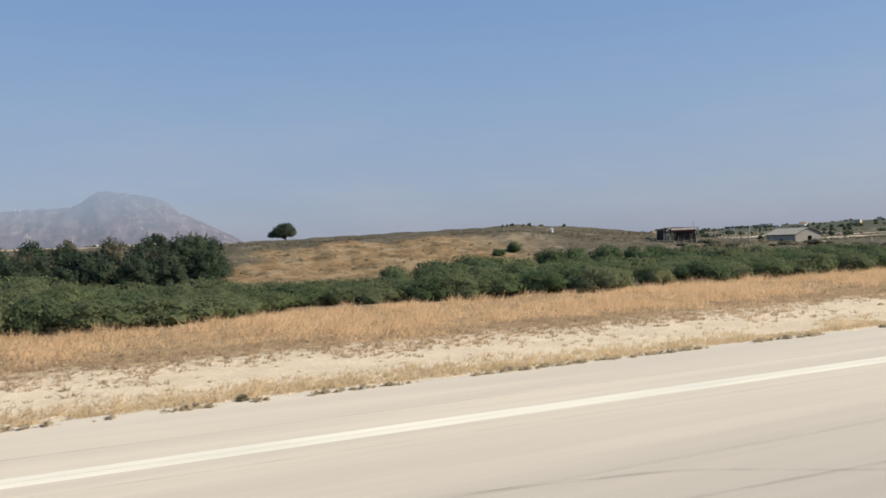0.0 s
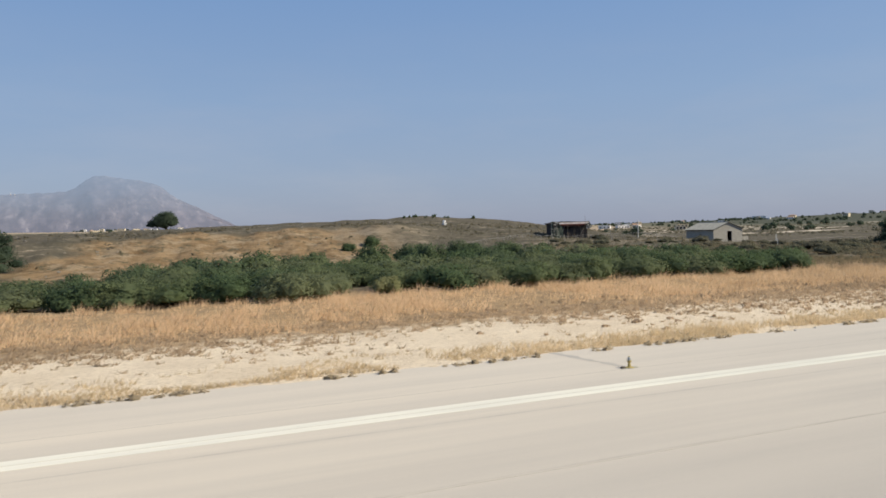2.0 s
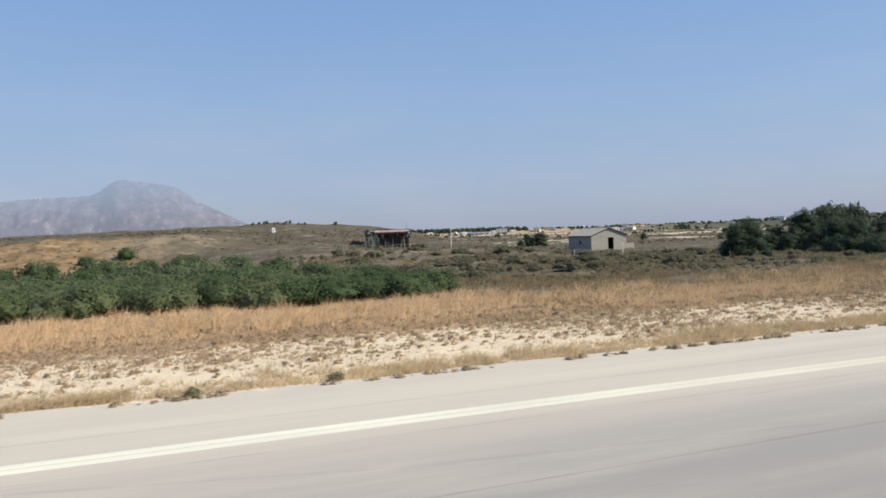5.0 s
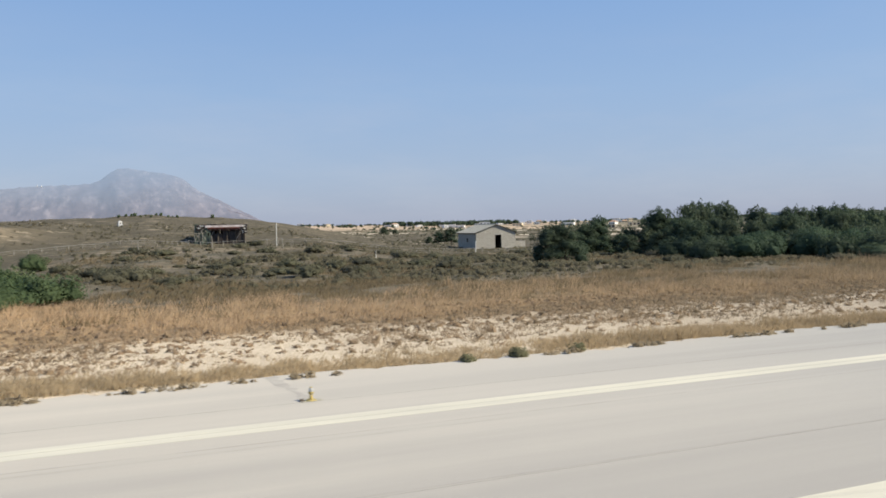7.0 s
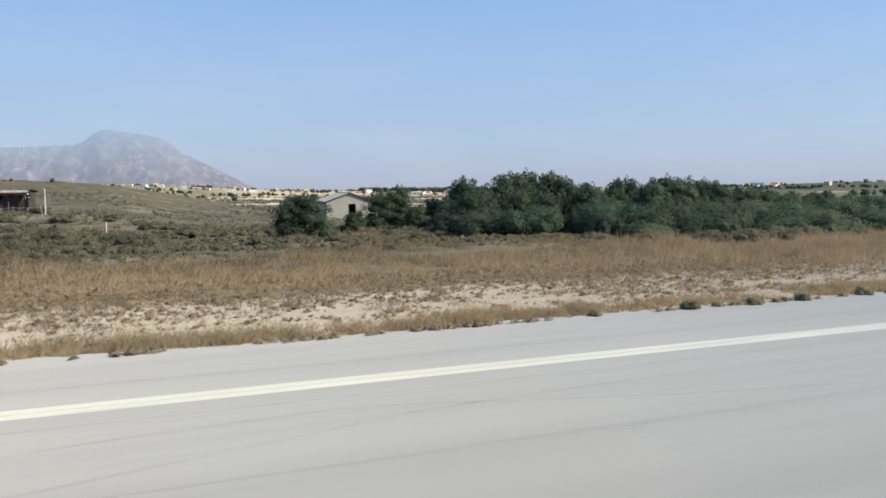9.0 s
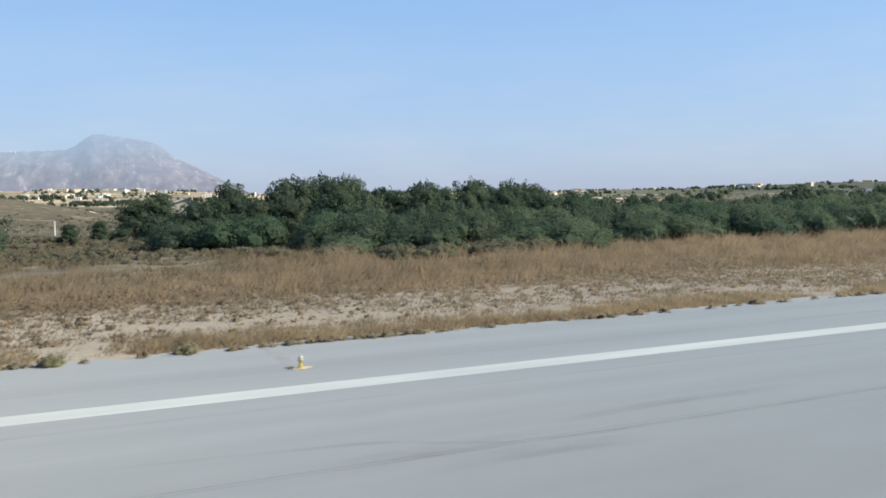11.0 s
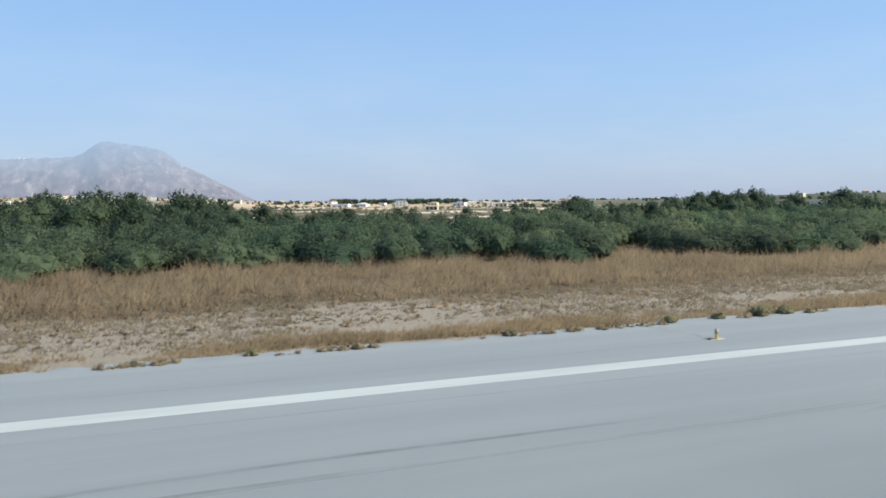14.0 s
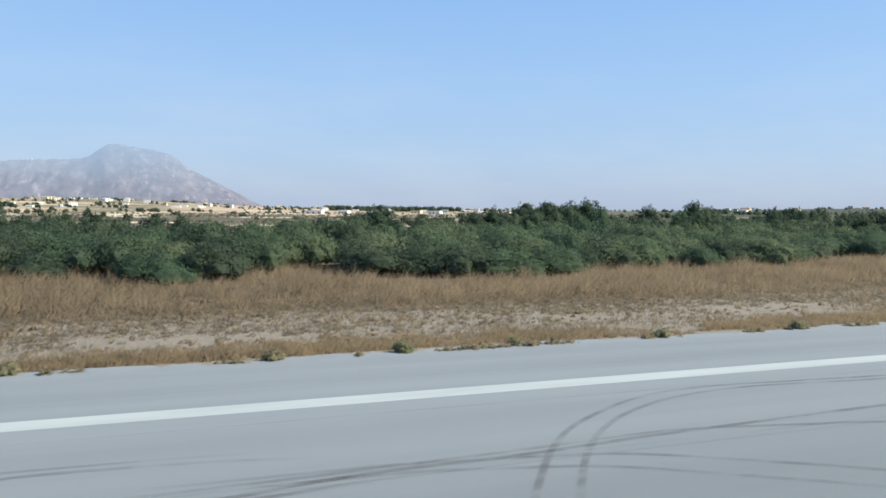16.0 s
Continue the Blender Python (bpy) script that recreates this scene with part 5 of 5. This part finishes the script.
def edge_lights():
    first = empty("runway_edge_light", Matrix(), "yellow raised runway edge light with frosted lens", "runway light", "runway edge lights")
    bm = bmesh.new()
    bmesh.ops.create_cone(bm, cap_ends=True, segments=20, radius1=0.20, radius2=0.18, depth=0.03, matrix=Matrix.Translation((0, 0, 0.015)))
    part("base_plate", bm, M_YELLOW, first)
    bm = bmesh.new()
    bmesh.ops.create_cone(bm, cap_ends=True, segments=16, radius1=0.075, radius2=0.055, depth=0.16, matrix=Matrix.Translation((0, 0, 0.11)))
    bmesh.ops.create_cone(bm, cap_ends=True, segments=16, radius1=0.055, radius2=0.10, depth=0.06, matrix=Matrix.Translation((0, 0, 0.22)))
    bmesh.ops.create_cone(bm, cap_ends=True, segments=16, radius1=0.10, radius2=0.10, depth=0.04, matrix=Matrix.Translation((0, 0, 0.27)))
    stem = part("stem", bm, M_YELLOW, first)
    bm = bmesh.new()
    bmesh.ops.create_uvsphere(bm, u_segments=16, v_segments=8, radius=0.085, matrix=Matrix.Translation((0, 0, 0.33)) @ Matrix.Diagonal((1, 1, 1.15, 1)))
    part("lens", bm, M_GLASS, stem, "frosted dome lens")
    bm = bmesh.new()
    bmesh.ops.create_cone(bm, cap_ends=True, segments=12, radius1=0.05, radius2=0.035, depth=0.03, matrix=Matrix.Translation((0, 0, 0.43)))
    part("cap", bm, M_YELLOW, first)
    part("cable_box", box(-0.42, -0.26, -0.08, 0.08, 0.0, 0.07, 0.015), M_DARKWOOD, first, "dark cable box")
    small = Matrix.Diagonal((0.8, 0.8, 0.9, 1))
    first.matrix_basis = Matrix.Translation((45.5, 22.75, 0)) @ small
    for x in (-14.5, 105.5, 165.5, 225.4, 285.4):
        copy_thing(first, Matrix.Translation((x, 22.75, 0)))
    rng = np.random.default_rng(3)
    for x in (-14.5, 45.5, 105.5, 165.5, 225.4, 285.4):
        # cable trench from the light out to the verge
        v, f = [], []
        for i, y in enumerate(np.linspace(23.1, 27.0, 14)):
            w = 0.16 + 0.05 * rng.normal()
            cx = x - 0.05 - 0.12 * (y - 23) + 0.04 * rng.normal()
            v += [(cx - w, y, 0.004), (cx + w, y, 0.004)]
            if i:
                f.append((2 * i - 2, 2 * i - 1, 2 * i + 1, 2 * i))
        t = new("trench_patch", mesh_of("trench_patch", v, f, M_PATCH))
        tagged(t, "grey patched cable trench across the pavement shoulder", "patch", kind="structure")
        bm = bmesh.new()
        bmesh.ops.create_circle(bm, cap_ends=True, segments=18, radius=0.27, matrix=Matrix.Translation((x, 22.75, 0.0075)) @ Matrix.Diagonal((1.3, 0.8, 1, 1)))
        for vv in bm.verts:
            vv.co.x += 0.06 * noise.noise(vv.co * 3)
        p = bpy.data.meshes.new("painted_spot")
        bm.to_mesh(p)
        bm.free()
        p.materials.append(M_YPAINT)
        tagged(new("painted_spot", p), "faded yellow paint spot round the runway light", "paint", kind="structure")


edge_lights()

# ---- buildings ----


def block_house():
    """Unfinished block house: low gable towards the runway, open doorway, fibre-cement roof."""
    h = empty("block_house", Matrix.Translation((167.6, 151.4, -0.55)), "unfinished grey block house with open doorway and low gabled roof", "house")
    W, D, E, A, T = 9.2, 9.8, 3.45, 5.1, 0.22
    d0, d1, dt = 4.35, 5.85, 2.95

    def wall(outline, thick, label=""):
        """A wall from its outline in x and z, thick towards +y."""
        bm = bmesh.new()
        a = [bm.verts.new((x, 0, z)) for x, z in outline]
        b = [bm.verts.new((x, thick, z)) for x, z in outline]
        bm.faces.new(a)
        bm.faces.new(b[::-1])
        for i in range(len(a)):
            j = (i + 1) % len(a)
            bm.faces.new((a[i], b[i], b[j], a[j]))
        bmesh.ops.recalc_face_normals(bm, faces=bm.faces)
        return part("wall", bm, M_BLOCK, h, label)

    wall([(0, 0), (d0, 0), (d0, dt), (d1, dt), (d1, 0), (W, 0), (W, E), (W / 2, A), (0, E)], T)
    back = wall([(0, 0), (W, 0), (W, E), (W / 2, A), (0, E)], T)
    back.matrix_basis = Matrix.Translation((0, D - T, 0))
    side = wall([(T, 0), (D - T, 0), (D - T, E), (T, E)], T)
    side.matrix_basis = Matrix.Translation((T, 0, 0)) @ Matrix.Rotation(radians(90), 4, "Z")
    side = wall([(T, 0), (D - T, 0), (D - T, E), (T, E)], T)
    side.matrix_basis = Matrix.Translation((W, 0, 0)) @ Matrix.Rotation(radians(90), 4, "Z")
    part("window", box(-0.03, 0.05, 4.2, 5.0, 1.5, 2.3), M_DARKPANE, h, "small dark side window")
    part("low_wall", box(W, W + 2.6, 0.6, 0.8, -0.3, 1.5, 0.02), M_BLOCK, h, "low unfinished block wall beside the house")
    # roof slopes of corrugated sheet with eaves
    for s in (-1, 1):
        v, f = [], []
        n = 66
        ov = 0.35
        for i in range(n + 1):
            y = -ov + (D + 2 * ov) * i / n
            wv = 0.03 * math.cos(i * math.pi)
            for u, dz in ((0.0, 0.0), (1.06, 0.0)):
                x = W / 2 + s * u * (W / 2 + 0.1)
                z = A + 0.06 - u * (A - E) + wv
                v += [(x, y, z), (x, y, z + 0.03)]
        for i in range(n):
            b = 4 * i
            f += [(b + 1, b + 3, b + 7, b + 5), (b, b + 4, b + 6, b + 2), (b + 2, b + 6, b + 7, b + 3)]
        f += [(0, 2, 3, 1), (4 * n, 4 * n + 1, 4 * n + 3, 4 * n + 2)]
        part_mesh("roof_slope", mesh_of("roof_slope", v, f, M_ROOFSHEET), h, "grey corrugated fibre-cement roof slope")
    part("ridge_cap", rod((W / 2, -0.36, A + 0.10), (W / 2, D + 0.36, A + 0.10), 0.10, None, 8), M_ROOFSHEET, h)
    for x in (-0.15, W / 2, W + 0.15):
        z = A + 0.0 if x == W / 2 else E - 0.10
        part("roof_beam", box(x - 0.06, x + 0.06, -0.34, D + 0.34, z - 0.16, z, 0.01), M_DARKWOOD, h)
    part("lintel", box(d0 - 0.25, d1 + 0.25, -0.02, T + 0.02, dt, dt + 0.22, 0.01), plain("cast_concrete", (0.42, 0.40, 0.36)), h, "cast concrete door lintel")
    part("door_frame", box(d0, d0 + 0.07, 0.02, 0.18, 0, dt), M_DARKWOOD, h)
    part("floor_slab", box(0.0, W, 0.0, D, -0.3, 0.03), M_STONE, h)


block_house()


def shack():
    """Tumbledown open shack on the slope: posts, flat roof, pale fascia, red boards, shade netting."""
    a, b = Vector((110.9, 133.4, 0)), Vector((117.9, 132.4, 0))
    u = (b - a).normalized()
    z0 = 3.0
    m = Matrix.Translation((a.x, a.y, z0)) @ Matrix.Rotation(math.atan2(u.y, u.x), 4, "Z")
    s = empty("shack", m, "tumbledown open shack with flat roof, red boards and shade netting", "shack")
    L, D, H = 7.1, 3.6, 3.0
    for i in range(6):
        x = L * i / 5
        for y in (0, D):
            part("post", rod((x, y, -1.0), (x + 0.05 * math.sin(i), y, H - 0.35 if y == 0 else H - 0.5), 0.07, 0.055, 7), M_DARKWOOD, s)
    v, f = [], []
    n = 90
    for i in range(n + 1):
        x = -0.4 + (L + 0.8) * i / n
        for y in (-0.5, D + 0.5):
            z = H - 0.48 + 0.03 * math.cos(i * math.pi) + 0.05 * math.sin(x * 0.8) + (-0.12 if y > 0 else 0.16)
            v += [(x, y, z), (x, y, z + 0.04)]
    for i in range(n):
        q = 4 * i
        f += [(q + 1, q + 5, q + 7, q + 3), (q, q + 2, q + 6, q + 4), (q, q + 4, q + 5, q + 1), (q + 2, q + 3, q + 7, q + 6)]
    part_mesh("roof_sheet", mesh_of("roof_sheet", v, f, plain("bleached_corrugated_iron", (0.24, 0.20, 0.18), (0.15, 0.125, 0.11), 1.5)), s, "bleached corrugated iron roof sloping to the front")
    part("rear_beam", box(-0.3, L + 0.3, D + 0.1, D + 0.24, H - 0.78, H - 0.62, 0.01), M_DARKWOOD, s)
    part("fascia", box(0.9, 6.95, -0.62, -0.56, 2.24, 2.58, 0.01), plain("pale_weathered_board", (0.72, 0.64, 0.60), (0.46, 0.38, 0.35), 2.5), s, "pale weathered fascia board")
    part("red_board", box(1.2, 6.8, -0.38, -0.32, 1.95, 2.28, 0.01), M_RED, s, "faded red board under the fascia")
    part("awning", box(1.4, 6.7, -0.30, 1.2, 1.78, 1.84, 0.01), M_RED, s)
    # near-black panels across the open front paint the shade inside
    for i, (x0, x1) in enumerate(((0.1, 1.2), (1.25, 2.3), (2.35, 3.5), (3.55, 4.6), (4.65, 5.7), (5.75, 7.0))):
        part("front_board", box(x0, x1, 0.10 + 0.06 * (i % 2), 0.16 + 0.06 * (i % 2), -1.0, (1.5, 1.75, 1.2, 1.72, 1.6, 1.75)[i], 0.01), M_SHADE_TIMBER, s, "near-black front board painting the shaded interior")
    for x in (-0.05, L):
        part("side_board", box(x - 0.03, x + 0.03, 0.1, D - 0.1, -1.0, 2.3, 0.01), M_SHADE_TIMBER, s)
    for x0, x1, z0, z1 in ((-0.45, 0.25, 1.7, 2.62), (0.3, 0.9, 2.0, 2.5), (6.35, 6.8, 1.75, 2.45), (6.9, 7.45, 1.2, 2.58)):
        part("loose_board", box(x0, x1, -0.56, -0.52, z0, z1, 0.01), M_SHADE_TIMBER, s, "blackened loose board")
    for x0, x1, z0, z1 in ((0.0, 0.7, 2.44, 2.56), (-0.3, 0.2, 2.1, 2.22), (6.6, 7.2, 2.36, 2.5), (6.95, 7.2, 1.9, 2.1), (7.1, 7.35, 1.45, 1.56)):
        part("scrap", box(x0, x1, -0.62, -0.58, z0, z1, 0.01), M_POLE, s, "pale scrap of sheeting")
    for x0, x1, zt in ((1.6, 3.0, 1.7), (3.1, 4.4, 1.9), (4.5, 5.7, 1.5), (5.8, 7.0, 1.8)):
        part("rear_panel", box(x0, x1, D - 0.1, D - 0.05, -0.8, zt + 0.8, 0.01), M_DARKWOOD, s)
    part("low_wall", box(1.8, 7.0, 0.6, 0.75, -1.0, 0.9, 0.02), M_DARKWOOD, s, "low dark timber wall")
    # sagging net at the open end
    v, f = [], []
    for i in range(13):
        for j in range(9):
            x, z = 2.5 * i / 12 - 0.8, -0.9 + 3.6 * j / 8
            v.append((x, -0.32 + 0.12 * math.sin(i * 0.9) * math.sin(j * 0.8), z + 0.12 * math.sin(i * 0.7) * (j == 8)))
    for i in range(12):
        for j in range(8):
            if (i * 7 + j * 5) % 9:
                q = 9 * i + j
                f.append((q, q + 9, q + 10, q + 1))
    part_mesh("shade_net", mesh_of("shade_net", v, f, M_NET), s, "torn green shade net")
    for x0, x1 in ((0, 1.4), (1.4, 2.8), (5.7, 7.1)):
        part("brace", rod((x0, -0.05, 0.2), (x1, -0.05, H - 0.3), 0.03, None, 6), M_FENCE, s)
    for a, b in (((-0.75, 0.0), (-0.75, 2.55)), ((-0.1, 0.0), (-0.1, 2.6)), ((-0.75, 0.2), (0.9, 2.5)), ((0.9, 0.3), (-0.1, 2.4)), ((0.45, 0.0), (0.45, 2.5)), ((-0.75, 1.3), (0.9, 1.35))):
        part("truss_pole", rod((a[0], -0.42, a[1]), (b[0], -0.42, b[1]), 0.035, None, 6), M_FENCE, s, "pale weathered truss pole")
    for i in range(4):
        part("end_slat", box(6.72 + 0.17 * i, 6.80 + 0.17 * i, -0.50, -0.46, 1.2 + 0.15 * (i % 2), 2.5, 0.01), M_POLE, s, "pale upright end slat")
    part("roof_mast", rod((6.8, 0.2, 2.4), (6.8, 0.2, 3.9), 0.03, 0.02, 6), M_DARKWOOD, s)


shack()


def shrine():
    z = float(land(98.7, 159))
    s = empty("roadside_shrine", Matrix.Translation((98.7, 159, z)) @ Matrix.Rotation(0.3, 4, "Z") @ Matrix.Diagonal((0.6, 0.6, 0.52, 1)), "small whitewashed shrine with arched niche on the slope", "shrine")
    part("plinth", box(-0.75, 0.75, -0.6, 0.6, -0.3, 0.75, 0.04), plain("pale_grey_plinth", (0.50, 0.50, 0.48)), s)
    bm = box(-0.5, 0.5, -0.4, 0.4, 0.75, 1.55, 0.03)
    bmesh.ops.create_cone(bm, cap_ends=True, segments=24, radius1=0.5, radius2=0.5, depth=0.8, matrix=Matrix.Translation((0, 0, 1.55)) @ Matrix.Rotation(radians(90), 4, "X"))
    part("niche", bm, M_WHITE, s)
    part("niche_opening", box(-0.2, 0.2, -0.42, -0.40, 0.85, 1.6), M_DARKPANE, s, "dark glazed niche opening")
    for x, y, t in ((106.5, 155.5, 0.55), (85.5, 158, 0.5), (90, 150, 0.4)):
        q = new("pale_boulder", mesh_of("pale_boulder", *boulder(t * 0.6, int(x)), M_STONE, True))
        q.matrix_basis = Matrix.Translation((x, y, float(land(x, y))))
        tagged(q, "pale limestone boulder on the heath slope", "boulder")


def boulder(r, seed):
    bm = bmesh.new()
    bmesh.ops.create_icosphere(bm, subdivisions=2, radius=r)
    for v in bm.verts:
        v.co *= 1 + 0.28 * noise.noise(v.co / r * 1.4 + Vector((seed, 0, 0)))
        v.co.z *= 0.7
    v = [tuple(p.co) for p in bm.verts]
    bm.verts.index_update()
    f = [tuple(p.index for p in q.verts) for q in bm.faces]
    bm.free()
    return v, f


shrine()


def pole_and_fences():
    z = float(land(121, 120.3))
    p = empty("white_pole", Matrix.Translation((121, 120.3, z)), "tall white painted pole on the heath", "pole")
    part("shaft", rod((0, 0, -0.4), (0.03, 0, 3.4), 0.07, 0.055, 10), M_POLE, p)
    part("cap", rod((0.03, 0, 3.4), (0.03, 0, 3.45), 0.09, 0.05, 10), M_POLE, p)
    runs = (((74, 117), (109, 131), 22, 0.62), ((109, 131), (123, 131), 9, 0.85), ((123, 131), (166, 123), 20, 0.75), ((166, 123), (182, 121), 6, 1.1))
    for a, b, n, h in runs:
        f = empty("wire_fence", Matrix(), "low wire fence with pale wooden posts on the heath", "fence", "wire fences")
        tops = []
        for i in range(n):
            q = i / (n - 1)
            x, y = a[0] + (b[0] - a[0]) * q, a[1] + (b[1] - a[1]) * q
            zz = float(land(x, y))
            lean = 0.12 * math.sin(i * 2.7)
            part("fence_post", rod((x, y, zz - 0.3), (x + lean, y, zz + h), 0.045, 0.04, 7), M_FENCE, f)
            tops.append(Vector((x + lean * 0.9, y, zz + h * 0.92)))
        for k, thick in ((1.0, 0.022), (0.55, 0.008)):
            bm = bmesh.new()
            for u, v in zip(tops[:-1], tops[1:]):
                du, dv = Vector((u.x, u.y, u.z - (1 - k) * h)), Vector((v.x, v.y, v.z - (1 - k) * h))
                mid = (du + dv) / 2 - Vector((0, 0, 0.04))
                rod(du, mid, thick, None, 4, bm)
                rod(mid, dv, thick, None, 4, bm)
            part("wire", bm, M_WIRE, f)
    for x, y, h, r, lean, white in ((152.6, 117.7, 2.0, 0.09, 0.05, True), (101.5, 114.8, 1.3, 0.05, -0.12, False), (111.3, 115.1, 2.0, 0.05, -0.22, False), (121.1, 115.0, 1.5, 0.05, -0.2, False), (129.0, 95.0, 1.1, 0.05, 0.03, True)):
        zz = float(land(x, y))
        t = empty("marker_post", Matrix.Translation((x, y, zz)), "short white marker post in the scrub" if white else "leaning grey wooden post on the heath", "post", "marker posts")
        m = M_POLE if white else M_FENCE
        part("shaft", rod((0, 0, -0.3), (lean, 0, h), r, r * 0.9, 8), m, t)
        part("cap", rod((lean, 0, h), (lean, 0, h + 0.03), r * 1.05, r * 0.6, 8), m, t)


pole_and_fences()


def village():
    rng = random.Random(8)

    def house(x, y, w, d, h, turn, kind, hipped):
        z = float(land(x, y)) - 0.4
        wallm = {"white": M_WHITE, "cream": M_CREAM}[kind]
        t = empty("village_house", Matrix.Translation((x, y, z)) @ Matrix.Rotation(turn, 4, "Z"), f"far {kind} village house with {'tiled' if hipped else 'flat'} roof", "house", "houses of the far village")
        wall = part("wall", box(-w / 2, w / 2, -d / 2, d / 2, 0, h, 0.05), wallm, t)
        if hipped:
            bm = bmesh.new()
            o = 0.4
            c = [bm.verts.new(p) for p in ((-w / 2 - o, -d / 2 - o, h), (w / 2 + o, -d / 2 - o, h), (w / 2 + o, d / 2 + o, h), (-w / 2 - o, d / 2 + o, h))]
            r = [bm.verts.new(p) for p in ((-w / 4, 0, h + 1.5), (w / 4, 0, h + 1.5))]
            for q in ((c[0], c[1], r[1], r[0]), (c[2], c[3], r[0], r[1]), (c[1], c[2], r[1]), (c[3], c[0], r[0]), (c[3], c[2], c[1], c[0])):
                bm.faces.new(q)
            part("roof", bm, M_TILE, t)
        else:
            bm = box(-w / 2 - 0.1, w / 2 + 0.1, -d / 2 - 0.1, d / 2 + 0.1, h + 0.004, h + 0.35, 0.03)
            part("roof", bm, wallm, t)
        storeys = max(1, int(h // 2.9))
        for s in range(storeys):
            for i in range(3):
                cx = -w / 2 + w * (i + 0.5) / 3
                part("window", box(cx - 0.6, cx + 0.6, -d / 2 - 0.03, -d / 2 + 0.1, 2.9 * s + 0.9, 2.9 * s + 2.2), M_DARKPANE, wall)

    spots = []
    for _ in range(46):
        spots.append((rng.uniform(-4.0, 9.0), rng.uniform(950, 2300)))
    for _ in range(16):
        spots.append((rng.uniform(10, 34), rng.uniform(1200, 2300)))
    for _ in range(12):
        spots.append((rng.uniform(36, 56), rng.uniform(1300, 2300)))
    for _ in range(26):
        r = rng.uniform(600, 1500)
        q = math.atan2(86 + r * math.tan(radians(rng.uniform(9, 31))), r)
        spots.append((math.degrees(q), r / math.cos(q)))
    for az, r in spots:
        a = radians(az)
        house(120 + r * math.sin(a), r * math.cos(a), rng.uniform(6, 13), rng.uniform(6, 9), rng.choice((2.9, 3.1, 3.3, 5.8)), rng.uniform(-0.5, 0.5) - a, "white" if rng.random() < 0.7 else "cream", rng.random() < 0.15)
    house(1667, 1612, 34, 14, 6.5, -0.7, "white", False)
    house(1500, 2085, 30, 14, 6.0, -0.6, "white", False)
    for x, y, w, d, h, kind in ((430, 470, 8, 5, 2.6, "cream"), (365, 640, 14, 8, 3.0, "white"), (540, 690, 12, 8, 3.0, "white"), (345, 372, 6, 4, 2.2, "cream"), (565, 335, 9, 6, 3.0, "white"), (640, 420, 12, 7, 3.2, "cream")):
        house(x, y, w, d, h, -0.5, kind, False)


village()
